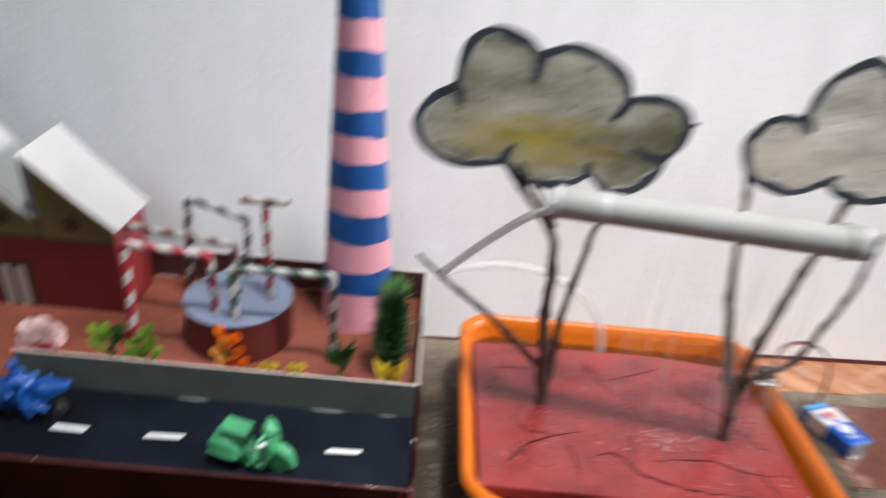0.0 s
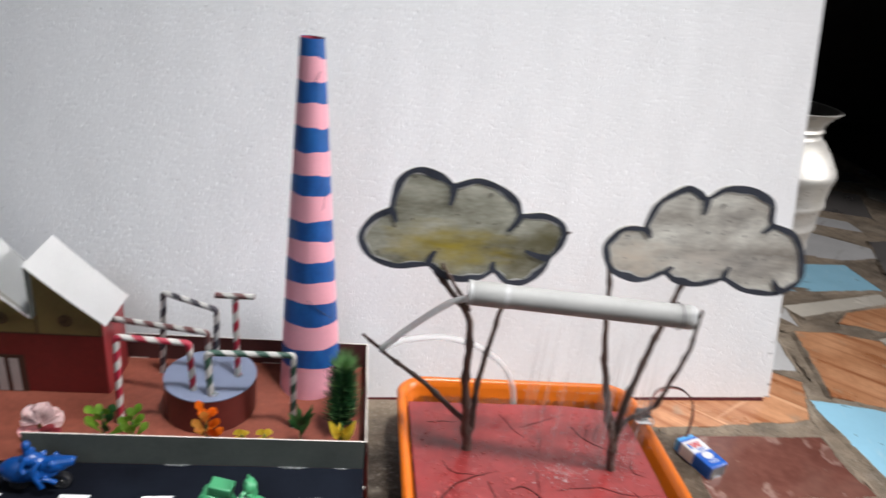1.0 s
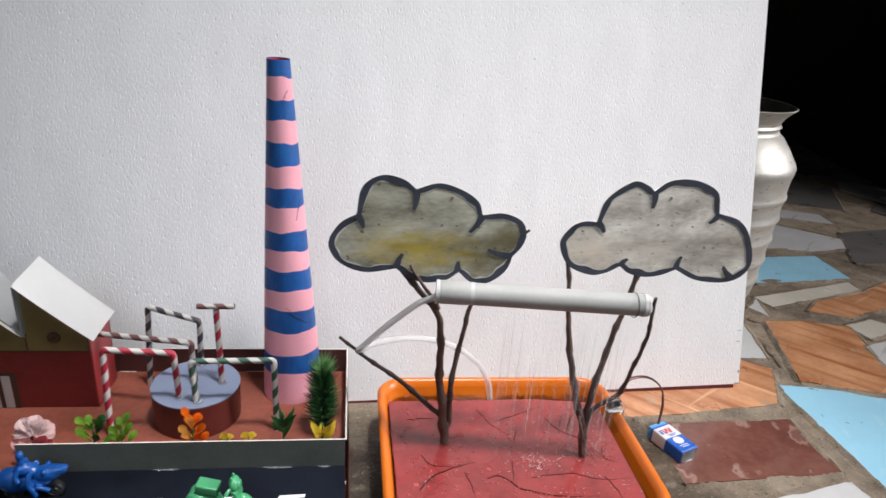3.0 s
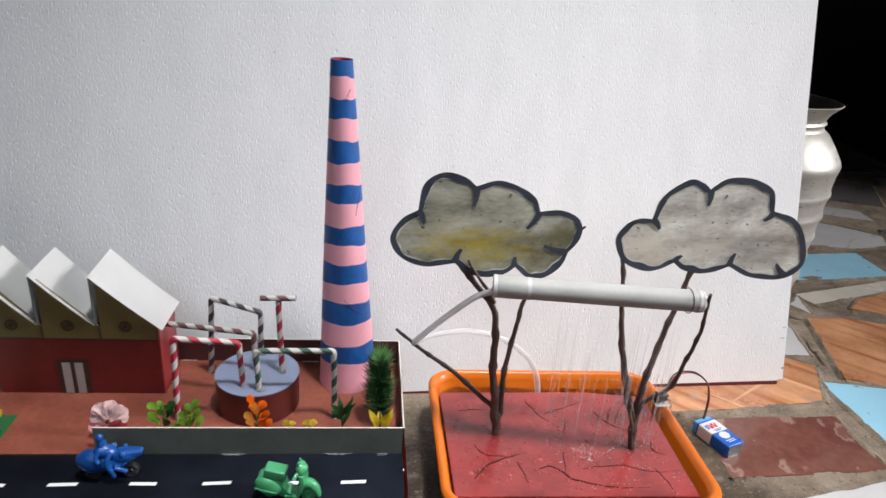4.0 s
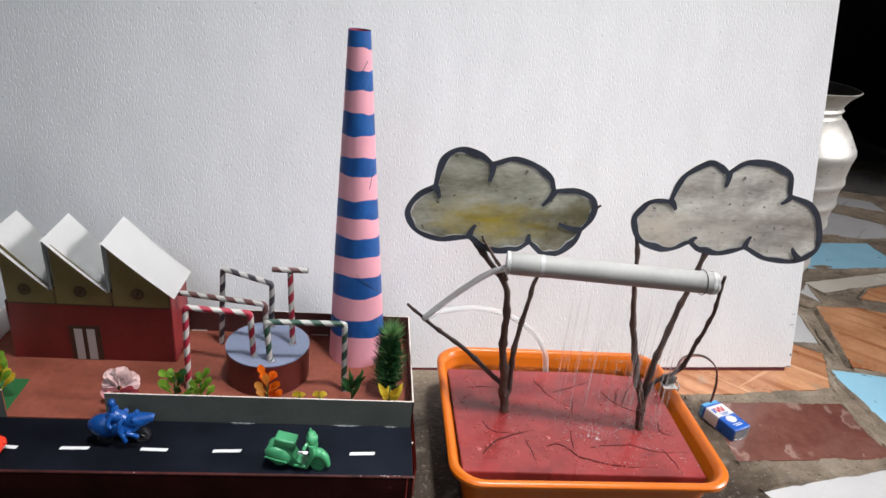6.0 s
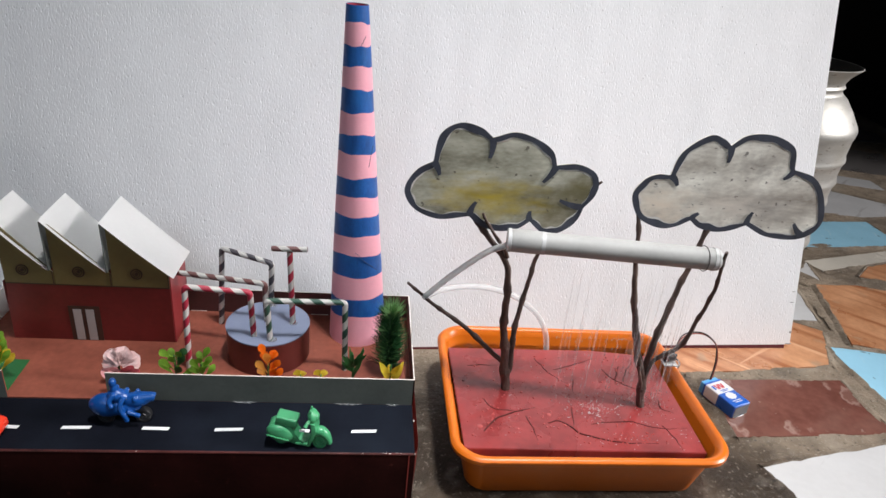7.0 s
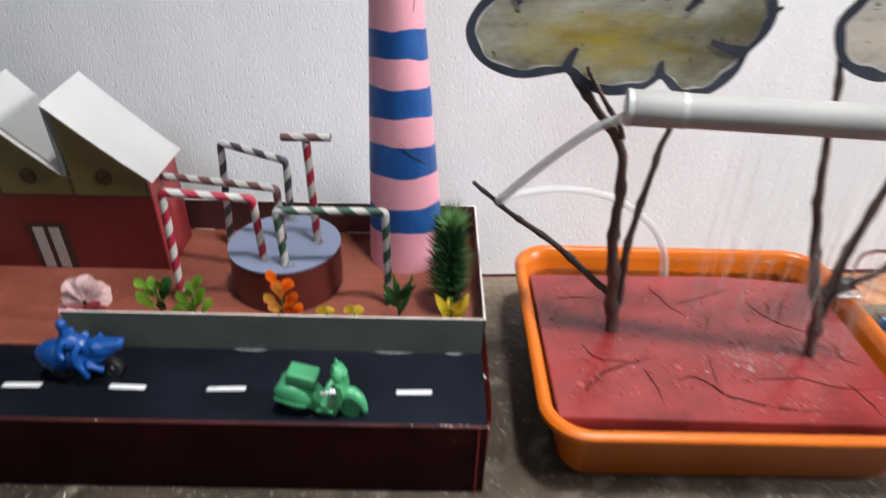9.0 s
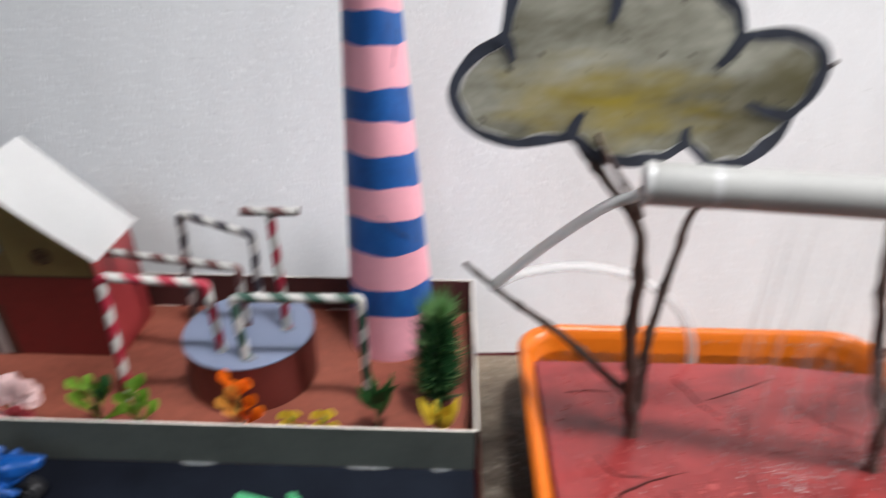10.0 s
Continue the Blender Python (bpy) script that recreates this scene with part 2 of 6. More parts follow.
overlay(M["t_brown"], (0.22, 0.115, 0.090), 7.0, 0.50, 0.74, (1, 2.0, 1), 35, 0.6)
overlay(M["t_brown"], (0.46, 0.33, 0.28), 11.0, 0.545, 0.575, (1.6, 1.0, 1), -30, 0.42)
overlay(M["t_brown"], (0.155, 0.066, 0.050), 11.0, 0.578, 0.605, (1.6, 1.0, 1), -30, 0.85)
overlay(M["t_brown"], (0.46, 0.36, 0.30), 60.0, 0.68, 0.72, amount=0.4)
overlay(M["t_brown"], (0.28, 0.20, 0.17), 120.0, 0.70, 0.76, amount=0.7)
overlay(M["t_blue"], (0.45, 0.66, 0.76), 26.0, 0.58, 0.74, (1, 3, 1), 60, 0.6)
overlay(M["t_blue"], (0.12, 0.16, 0.19), 70.0, 0.69, 0.73, amount=0.8)
overlay(M["t_white"], (0.30, 0.285, 0.26), 12.0, 0.60, 0.66, (0.5, 4, 1), 40, 0.45)
overlay(M["cement"], (0.33, 0.28, 0.21), 320.0, 0.60, 0.68, amount=0.6)
overlay(M["cement"], (0.38, 0.32, 0.245), 11.0, 0.55, 0.68, amount=0.6)
overlay(M["cement"], (0.03, 0.025, 0.02), 150.0, 0.66, 0.72, amount=0.7)
overlay(M["cement"], (0.065, 0.053, 0.042), 17.0, 0.58, 0.75, amount=0.6)


def damp_and_shade(m, centre, reach, keep, rough):
    """Painted shade and spilled water on the floor, with an uneven edge: darker and smoother inside."""
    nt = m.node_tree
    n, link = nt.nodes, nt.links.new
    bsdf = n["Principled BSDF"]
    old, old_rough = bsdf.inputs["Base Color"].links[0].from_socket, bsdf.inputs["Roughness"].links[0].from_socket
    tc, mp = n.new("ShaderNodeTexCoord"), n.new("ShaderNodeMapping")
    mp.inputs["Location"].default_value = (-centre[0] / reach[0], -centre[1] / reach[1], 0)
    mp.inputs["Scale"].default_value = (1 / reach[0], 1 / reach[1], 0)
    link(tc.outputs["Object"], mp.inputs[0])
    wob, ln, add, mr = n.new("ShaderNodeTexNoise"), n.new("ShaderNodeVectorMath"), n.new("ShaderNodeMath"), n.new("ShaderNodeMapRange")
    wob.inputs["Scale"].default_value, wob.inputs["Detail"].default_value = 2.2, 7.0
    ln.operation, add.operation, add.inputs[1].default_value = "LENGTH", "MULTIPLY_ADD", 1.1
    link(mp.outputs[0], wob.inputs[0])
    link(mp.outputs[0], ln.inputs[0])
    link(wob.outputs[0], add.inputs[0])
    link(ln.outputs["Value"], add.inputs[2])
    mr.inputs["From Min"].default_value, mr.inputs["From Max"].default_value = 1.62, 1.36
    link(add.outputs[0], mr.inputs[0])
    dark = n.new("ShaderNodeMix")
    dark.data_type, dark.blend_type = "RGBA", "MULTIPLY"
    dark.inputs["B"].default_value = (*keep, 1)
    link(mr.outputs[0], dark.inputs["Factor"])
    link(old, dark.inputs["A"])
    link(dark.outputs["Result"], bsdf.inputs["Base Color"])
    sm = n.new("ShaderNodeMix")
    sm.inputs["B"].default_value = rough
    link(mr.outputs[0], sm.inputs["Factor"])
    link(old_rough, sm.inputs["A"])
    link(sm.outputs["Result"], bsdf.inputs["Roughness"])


# front patch: shade round the base painted into the damp cement; second: spilled water
damp_and_shade(M["cement"], (-0.02, -0.12), (0.50, 0.30), (0.25, 0.23, 0.215), 0.38)
damp_and_shade(M["cement"], (0.340, 0.065), (0.055, 0.110), (0.48, 0.45, 0.42), 0.38)
overlay(M["cement"], (0.26, 0.225, 0.18), 34.0, 0.57, 0.72, (1, 1.5, 1), 25, 0.45)
overlay(M["cement"], (0.34, 0.30, 0.245), 300.0, 0.61, 0.68, amount=0.55)
overlay(M["cement"], (0.018, 0.014, 0.011), 230.0, 0.60, 0.70, amount=0.6)


def relief(m, scale, strength, depth):
    """A second, coarser relief laid over the fine one."""
    n, link = m.node_tree.nodes, m.node_tree.links.new
    bsdf = n["Principled BSDF"]
    fine = bsdf.inputs["Normal"].links[0].from_socket
    tc, tex, bp = n.new("ShaderNodeTexCoord"), n.new("ShaderNodeTexNoise"), n.new("ShaderNodeBump")
    tex.inputs["Scale"].default_value, tex.inputs["Detail"].default_value, tex.inputs["Roughness"].default_value = scale, 8.0, 0.7
    bp.inputs["Strength"].default_value, bp.inputs["Distance"].default_value = strength, depth
    link(tc.outputs["Object"], tex.inputs[0])
    link(tex.outputs[0], bp.inputs["Height"])
    link(fine, bp.inputs["Normal"])
    link(bp.outputs[0], bsdf.inputs["Normal"])


relief(M["cement"], 70.0, 0.9, 0.004)


def dents(m, scale, stretch, low, high, depth, color):
    """Sparse short nicks pressed into a soft surface, their shade also painted into the colour."""
    n, link = m.node_tree.nodes, m.node_tree.links.new
    bsdf = n["Principled BSDF"]
    tc, mp, tex = n.new("ShaderNodeTexCoord"), n.new("ShaderNodeMapping"), n.new("ShaderNodeTexNoise")
    mp.inputs["Scale"].default_value = stretch
    tex.inputs["Scale"].default_value, tex.inputs["Detail"].default_value = scale, 1.5
    link(tc.outputs["Object"], mp.inputs[0])
    link(mp.outputs[0], tex.inputs[0])
    mr = n.new("ShaderNodeMapRange")
    mr.inputs["From Min"].default_value, mr.inputs["From Max"].default_value = low, high
    link(tex.outputs[0], mr.inputs[0])
    bp = n.new("ShaderNodeBump")
    bp.invert = True
    bp.inputs["Strength"].default_value, bp.inputs["Distance"].default_value = 1.0, depth
    link(mr.outputs[0], bp.inputs["Height"])
    link(bsdf.inputs["Normal"].links[0].from_socket, bp.inputs["Normal"])
    link(bp.outputs[0], bsdf.inputs["Normal"])
    mix, half = n.new("ShaderNodeMix"), n.new("ShaderNodeMath")
    half.operation, half.inputs[1].default_value = "MULTIPLY", 0.5
    link(mr.outputs[0], half.inputs[0])
    mix.data_type = "RGBA"
    mix.inputs["B"].default_value = (*color, 1)
    link(half.outputs[0], mix.inputs["Factor"])
    link(bsdf.inputs["Base Color"].links[0].from_socket, mix.inputs["A"])
    link(mix.outputs["Result"], bsdf.inputs["Base Color"])


dents(M["foam"], 480.0, (1.0, 1.0, 0.36), 0.60, 0.76, 0.00045, (0.72, 0.71, 0.70))
overlay(M["maroon"], (0.06, 0.018, 0.015), 120.0, 0.66, 0.74, amount=0.5)
overlay(M["road"], (0.013, 0.017, 0.026), 8.0, 0.50, 0.75, amount=0.8)
overlay(M["foam"], (0.70, 0.69, 0.68), 55.0, 0.70, 0.76, amount=0.35)
overlay(M["sheet"], (0.11, 0.013, 0.013), 17.0, 0.54, 0.70, (1, 1.6, 1), 20, 0.7)
overlay(M["blue"], (0.003, 0.045, 0.19), 60.0, 0.50, 0.66, (1, 1, 0.5), 0, 0.6)
overlay(M["blue"], (0.020, 0.15, 0.44), 45.0, 0.56, 0.72, (1, 1, 0.4), 0, 0.5)
overlay(M["pink"], (0.70, 0.29, 0.36), 26.0, 0.55, 0.75, (1, 1, 0.5), 0, 0.4)
overlay(M["orange"], (0.42, 0.085, 0.006), 45.0, 0.62, 0.74, amount=0.35)
M["alu"] = material("aluminium", (0.50, 0.49, 0.455), 0.5, 0.15, 20.0, 0.25, 160.0, (1, 1, 4), metal=0.5)
overlay(M["alu"], (0.40, 0.375, 0.31), 15.0, 0.52, 0.72, (1, 1, 1.6), 0, 0.6)
overlay(M["alu"], (0.16, 0.13, 0.095), 60.0, 0.64, 0.70, (1, 1, 3), 0, 0.6)
# dark metal: shade and the dark room's reflection in the mouth as colour
M["mouth_shade"] = material("shaded_mouth_metal", (0.10, 0.09, 0.08), 0.4, 0.35, 30.0, 0.2, 120.0, metal=0.5)
M["steel"] = material("bright_steel", (0.72, 0.72, 0.72), 0.25, 0.1, 90.0, metal=1.0)
M["black"] = material("black_plastic", (0.02, 0.02, 0.022), 0.4, 0.2, 90.0)
M["bat_blue"] = material("battery_blue", (0.012, 0.095, 0.42), 0.3, 0.12, 90.0)
M["bat_white"] = material("battery_white", (0.62, 0.62, 0.63), 0.32, 0.05, 90.0)
M["bat_cap"] = material("light_blue_cap", (0.09, 0.33, 0.62), 0.35, 0.1, 90.0)
M["bat_red"] = material("label_red", (0.50, 0.05, 0.06), 0.35, 0.1, 90.0)
M["wire_red"] = material("brown_red_wire", (0.26, 0.06, 0.04), 0.4, 0.15, 90.0)
M["wire_black"] = material("black_wire", (0.03, 0.025, 0.025), 0.4, 0.15, 90.0)
M["toy_blue"] = material("blue_toy_plastic", (0.004, 0.062, 0.26), 0.32, 0.08, 60.0)
M["toy_green"] = material("green_toy_plastic", (0.055, 0.30, 0.130), 0.35, 0.06, 60.0)
M["toy_red"] = material("red_toy_plastic", (0.72, 0.045, 0.02), 0.22, 0.06, 60.0)
M["leaf"] = material("bright_green_leaf", (0.17, 0.42, 0.03), 0.35, 0.3, 120.0, tint=(0.28, 0.46, 0.06), island=0.25)
M["leafdark"] = material("dark_green_leaf", (0.035, 0.13, 0.035), 0.4, 0.3, 120.0, island=0.25)
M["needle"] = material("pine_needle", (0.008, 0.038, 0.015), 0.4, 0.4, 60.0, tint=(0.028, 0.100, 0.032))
M["needletip"] = material("lit_needle", (0.10, 0.26, 0.07), 0.4, 0.3, 60.0, tint=(0.22, 0.40, 0.16))
M["f_orange"] = material("orange_petal", (0.88, 0.13, 0.008), 0.3, 0.15, 120.0, tint=(0.90, 0.24, 0.014), island=0.15)
M["f_amber"] = material("amber_petal", (0.85, 0.36, 0.05), 0.3, 0.15, 120.0, tint=(0.88, 0.46, 0.10), island=0.15)
M["f_yellow"] = material("yellow_petal", (0.74, 0.52, 0.03), 0.35, 0.12, 120.0, tint=(0.78, 0.62, 0.07), island=0.12)
M["f_pink"] = material("pale_pink_petal", (0.86, 0.66, 0.64), 0.4, 0.1, 120.0, island=0.08)
M["f_blush"] = material("blush_petal", (0.82, 0.40, 0.41), 0.4, 0.12, 120.0, island=0.1)
M["f_rose"] = material("rose_petal", (0.62, 0.12, 0.14), 0.4, 0.12, 120.0, island=0.1)
M["greenpaper"] = material("green_paper", (0.015, 0.11, 0.03), 0.55, 0.12, 60.0)
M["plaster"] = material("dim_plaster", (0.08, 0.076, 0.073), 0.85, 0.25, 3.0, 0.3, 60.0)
# near-black copy of the plaster: the back room's lack of light as colour
M["darkwall"] = material("shaded_plaster", (0.017, 0.013, 0.0115), 0.85, 0.4, 2.5, 0.3, 60.0)
M["wood"] = material("window_wood", (0.16, 0.09, 0.05), 0.5, 0.3, 12.0, 0.2, 80.0, (1, 8, 1))
M["gap_shade"] = material("gap_shade_maroon", (0.085, 0.014, 0.017), 0.6, 0.3, 40.0, spec=0.2)
M["halo"] = material("bare_pale_card", (0.66, 0.645, 0.61), 0.75, 0.12, 60.0)
M["cloud_a"] = painted_cloud("painted_olive_cloud", (0.200, 0.190, 0.125), (0.52, 0.51, 0.42), [((0.13, 0.105, 0.035), (0.034, 0.026), (0.060, 0.028)), ((0.17, 0.15, 0.07), (0.064, 0.044), (0.028, 0.026)), ((0.46, 0.35, 0.045), (-0.022, 0.031), (0.064, 0.026))])
M["cloud_b"] = painted_cloud("painted_grey_cloud", (0.44, 0.385, 0.325), (0.86, 0.80, 0.72), [((0.36, 0.33, 0.30), (0.040, 0.028), (0.050, 0.020)), ((0.36, 0.33, 0.295), (0.025, 0.068), (0.024, 0.015)), ((0.78, 0.68, 0.56), (-0.055, 0.026), (0.040, 0.026)), ((0.72, 0.66, 0.58), (0.005, 0.030), (0.040, 0.014))])

overlay(M["cloud_a"], (0.115, 0.10, 0.045), 24.0, 0.50, 0.75, (0.8, 1, 2.6), 0, 0.50)
overlay(M["cloud_a"], (0.58, 0.57, 0.49), 20.0, 0.56, 0.78, (0.7, 1, 2.2), 0, 0.40)
overlay(M["cloud_b"], (0.26, 0.22, 0.185), 24.0, 0.52, 0.78, (0.8, 1, 2.6), 0, 0.45)
overlay(M["cloud_b"], (0.13, 0.10, 0.08), 130.0, 0.64, 0.70, (1, 1, 2.5), 0, 0.6)


# ---- helpers for things ----
def root_of(ob):
    while ob.parent:
        ob = ob.parent
    return ob


def thing(name, base, label, category, group="", kind=""):
    ob = new(name)
    ob.empty_display_size = 0.01
    ob.location = base
    return tagged(ob, label, category, group, kind)


def part(name, bm, mats, parent, label="", kind="", local=False, smooth=True):
    """One mesh under a thing or under a part; bm holds world places, or the thing's own if local."""
    if not local:
        bmesh.ops.translate(bm, vec=-root_of(parent).location, verts=bm.verts)
    me = bpy.data.meshes.new(name)
    bmesh.ops.recalc_face_normals(bm, faces=bm.faces)
    bm.to_mesh(me)
    bm.free()
    for m in mats if isinstance(mats, (list, tuple)) else [mats]:
        me.materials.append(m)
    if smooth:
        me.shade_smooth()
        me.set_sharp_from_angle(angle=radians(38))
    ob = new(name, me)
    ob.parent = parent
    return tagged(ob, label, kind=kind)


def single(name, bm, mats, base, label, category, group="", kind="", smooth=True):
    """A thing that is one mesh."""
    bmesh.ops.translate(bm, vec=-Vector(base), verts=bm.verts)
    me = bpy.data.meshes.new(name)
    bmesh.ops.recalc_face_normals(bm, faces=bm.faces)
    bm.to_mesh(me)
    bm.free()
    for m in mats if isinstance(mats, (list, tuple)) else [mats]:
        me.materials.append(m)
    if smooth:
        me.shade_smooth()
        me.set_sharp_from_angle(angle=radians(38))
    ob = new(name, me)
    ob.location = base
    return tagged(ob, label, category, group, kind)


def box(lo, hi, bev=0.0, seg=2, bm=None, m=None, mat=0):
    bm = bm or bmesh.new()
    size = [b - a for a, b in zip(lo, hi)]
    mid = [(a + b) / 2 for a, b in zip(lo, hi)]
    r = bmesh.ops.create_cube(bm, size=1.0, matrix=(m or Matrix()) @ Matrix.Translation(mid) @ Matrix.Diagonal((*size, 1)))
    fs = {f for v in r["verts"] for f in v.link_faces}
    for f in fs:
        f.material_index = mat
    if bev:
        bmesh.ops.bevel(bm, geom=list({e for f in fs for e in f.edges}), offset=bev, segments=seg, affect="EDGES", profile=0.6)
    return bm


def prism(points, direction, bm=None, mat=0):
    """A flat polygon of 3D points pushed along direction."""
    bm = bm or bmesh.new()
    a = [bm.verts.new(p) for p in points]
    b = [bm.verts.new(Vector(p) + Vector(direction)) for p in points]
    fs = [bm.faces.new(a), bm.faces.new(b[::-1])]
    n = len(a)
    for i in range(n):
        fs.append(bm.faces.new((a[i], b[i], b[(i + 1) % n], a[(i + 1) % n])))
    for f in fs:
        f.material_index = mat
    return bm


def lathe(profile, centre=(0, 0, 0), seg=48, bm=None, mat=0, shift=None):
    """Profile of (radius, height), turned round z. shift(h): sideways move of the axis at that height."""
    bm = bm or bmesh.new()
    rings = []
    for r, h in profile:
        dx, dy = shift(h) if shift else (0, 0)
        if r <= 1e-6:
            rings.append([bm.verts.new((centre[0] + dx, centre[1] + dy, centre[2] + h))])
        else:
            rings.append([bm.verts.new((centre[0] + dx + r * math.cos(2 * math.pi * i / seg), centre[1] + dy + r * math.sin(2 * math.pi * i / seg), centre[2] + h)) for i in range(seg)])
    for a, b in zip(rings, rings[1:]):
        for i in range(seg):
            j = (i + 1) % seg
            vs = [a[i % len(a)], a[j % len(a)], b[j % len(b)], b[i % len(b)]]
            vs = [v for k, v in enumerate(vs) if v not in vs[:k]]
            if len(vs) > 2:
                bm.faces.new(vs).material_index = mat
    return bm


def smooth_path(points, steps=8):
    """Catmull-Rom through points."""
    p = [Vector(q) for q in points]
    p = [p[0] * 2 - p[1]] + p + [p[-1] * 2 - p[-2]]
    out = []
    for i in range(1, len(p) - 2):
        for k in range(steps):
            t = k / steps
            a, b, c, d = p[i - 1:i + 3]
            out.append(0.5 * (2 * b + (c - a) * t + (2 * a - 5 * b + 4 * c - d) * t * t + (3 * b - a - 3 * c + d) * t ** 3))
    out.append(p[-2])
    return out


def sweep(points, radius, seg=12, bm=None, mat=0, twist=0.0, stripes=None, caps=True, rough=0.0):
    """A tube along points. radius: a number or a function of 0..1. twist: turns a metre, for a wound stripe; stripes: (material a, material b)."""
    bm = bm or bmesh.new()
    pts = [Vector(p) for p in points]
    lens = [0.0]
    for a, b in zip(pts, pts[1:]):
        lens.append(lens[-1] + (b - a).length)
    total = lens[-1] or 1
    d = (pts[1] - pts[0]).normalized()
    up = Vector((0, 0, 1)) if abs(d.z) < 0.9 else Vector((1, 0, 0))
    side = d.cross(up).normalized()
    rings = []
    for i, p in enumerate(pts):
        a = (pts[i] - pts[i - 1]).normalized() if i else d
        b = (pts[i + 1] - pts[i]).normalized() if i + 1 < len(pts) else a
        tan = (a + b).normalized() if (a + b).length > 1e-4 else a
        side = (side - tan * side.dot(tan)).normalized()
        other = tan.cross(side)
        r = radius(lens[i] / total) if callable(radius) else radius
        stretch = 1 / max(0.55, tan.dot(a))
        bend = (b - a)
        bend = bend.normalized() if bend.length > 1e-3 else None
        ring = []
        for k in range(seg):
            ang = 2 * math.pi * (k / seg + twist * lens[i])
            v = side * math.cos(ang) + other * math.sin(ang)
            if bend is not None:
                v = v + bend * v.dot(bend) * (stretch - 1)
            rr = r * (1 + (rough * (noise.noise(p * 180 + v * 2)) if rough else 0))
            ring.append(bm.verts.new(p + v * rr))
        rings.append(ring)
    for i in range(len(rings) - 1):
        for k in range(seg):
            f = bm.faces.new((rings[i][k], rings[i][(k + 1) % seg], rings[i + 1][(k + 1) % seg], rings[i + 1][k]))
            f.material_index = stripes[0 if k < seg // 2 else 1] if stripes else mat
    if caps:
        for ring in (rings[0], rings[-1]):
            bm.faces.new(ring).material_index = mat
    return bm


def dense(points, step):
    """Points along straight legs, close together, corners kept."""
    out = [Vector(points[0])]
    for a, b in zip(points, points[1:]):
        a, b = Vector(a), Vector(b)
        n = max(1, int((b - a).length / step))
        out += [a.lerp(b, (i + 1) / n) for i in range(n)]
    return out


def bent(points, cut):
    """The same legs with each corner replaced by a short round bend."""
    pts = [Vector(p) for p in points]
    out = [pts[0]]
    for a, b, c in zip(pts, pts[1:], pts[2:]):
        p, q = b + (a - b).normalized() * cut, b + (c - b).normalized() * cut
        for k in range(6):
            t = k / 5
            out.append(p.lerp(b, t).lerp(b.lerp(q, t), t))
    return out + [pts[-1]]


def ball(centre, radii, bm=None, mat=0, m=None, sub=2):
    bm = bm or bmesh.new()
    mm = Matrix.Translation(centre) @ (m or Matrix()) @ Matrix.Diagonal((*radii, 1))
    r = bmesh.ops.create_icosphere(bm, subdivisions=sub, radius=1.0, matrix=mm)
    for f in {f for v in r["verts"] for f in v.link_faces}:
        f.material_index = mat
    return bm


# ---- room ----
def slab(name, lo, hi, mat, label, category="wall"):
    return single(name, box(lo, hi), mat, ((lo[0] + hi[0]) / 2, (lo[1] + hi[1]) / 2, lo[2]), label, category, kind="structure", smooth=False)


fl = bmesh.new()
bmesh.ops.create_grid(fl, x_segments=120, y_segments=100, size=1.0, matrix=Matrix.Translation((1.3, -0.2, -0.0012)) @ Matrix.Diagonal((3.8, 2.2, 1, 1)))
for v in fl.verts:
    v.co.z += 0.0005 * noise.noise(v.co * 9) + 0.0004 * noise.noise(v.co * 31)
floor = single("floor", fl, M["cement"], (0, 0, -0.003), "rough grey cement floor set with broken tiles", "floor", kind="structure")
slab("wall_north", (-2.5, 1.9, 0), (WIN_X + 0.15, 2.05, CEIL), M["darkwall"], "plaster wall at the back of the room, coloured near-black as unlit")
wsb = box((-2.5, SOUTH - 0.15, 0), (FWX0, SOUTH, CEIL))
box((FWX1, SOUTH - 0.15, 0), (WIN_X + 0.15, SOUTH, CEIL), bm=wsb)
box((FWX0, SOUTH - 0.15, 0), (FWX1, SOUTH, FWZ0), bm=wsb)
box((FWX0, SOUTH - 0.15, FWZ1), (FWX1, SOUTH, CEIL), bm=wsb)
single("wall_south", wsb, M["plaster"], (0, SOUTH, 0), "dim grey plaster wall with an opening added for fill light", "wall", kind="structure", smooth=False)
slab("wall_west", (-2.5, -2.3, 0), (-2.35, 1.9, CEIL), M["plaster"], "dim grey plaster wall on the far side")
slab("wall_partition", (-2.35, 0.545, 0), (0.42, 0.665, CEIL), M["plaster"], "dim plaster partition that the foam board leans on")
# out of view, added to block the east window's light from the back room
slab("wall_stub", (2.15, 0.78, 0), (WIN_X, 0.90, CEIL), M["plaster"], "unseen dim plaster wall added to keep window light off the back room")
single("plinth", prism([(1.555, 0.91, 0.0), (1.741, 1.895, 0.0), (2.40, 1.895, 0.0), (2.40, 0.91, 0.0)], (0, 0, 0.097)), M["darkwall"], (1.9, 1.4, 0), "low plinth along the back room, coloured near-black as unlit", "plinth", kind="structure", smooth=False)
we = box((WIN_X, -2.3, 0), (WIN_X + 0.15, WIN_Y0, CEIL))
box((WIN_X, WIN_Y1, 0), (WIN_X + 0.15, 1.9, CEIL), bm=we)
box((WIN_X, WIN_Y0, 0), (WIN_X + 0.15, WIN_Y1, WIN_Z0), bm=we)
box((WIN_X, WIN_Y0, WIN_Z1), (WIN_X + 0.15, WIN_Y1, CEIL), bm=we)
single("wall_east", we, M["plaster"], (WIN_X, 0, 0), "dim plaster wall with a bright window opening", "wall", kind="structure", smooth=False)
ce = box((-2.5, -2.45, CEIL), (SKY_X - SKY_H, 2.05, CEIL + 0.1))
box((SKY_X + SKY_H, -2.45, CEIL), (WIN_X + 0.15, 2.05, CEIL + 0.1), bm=ce)
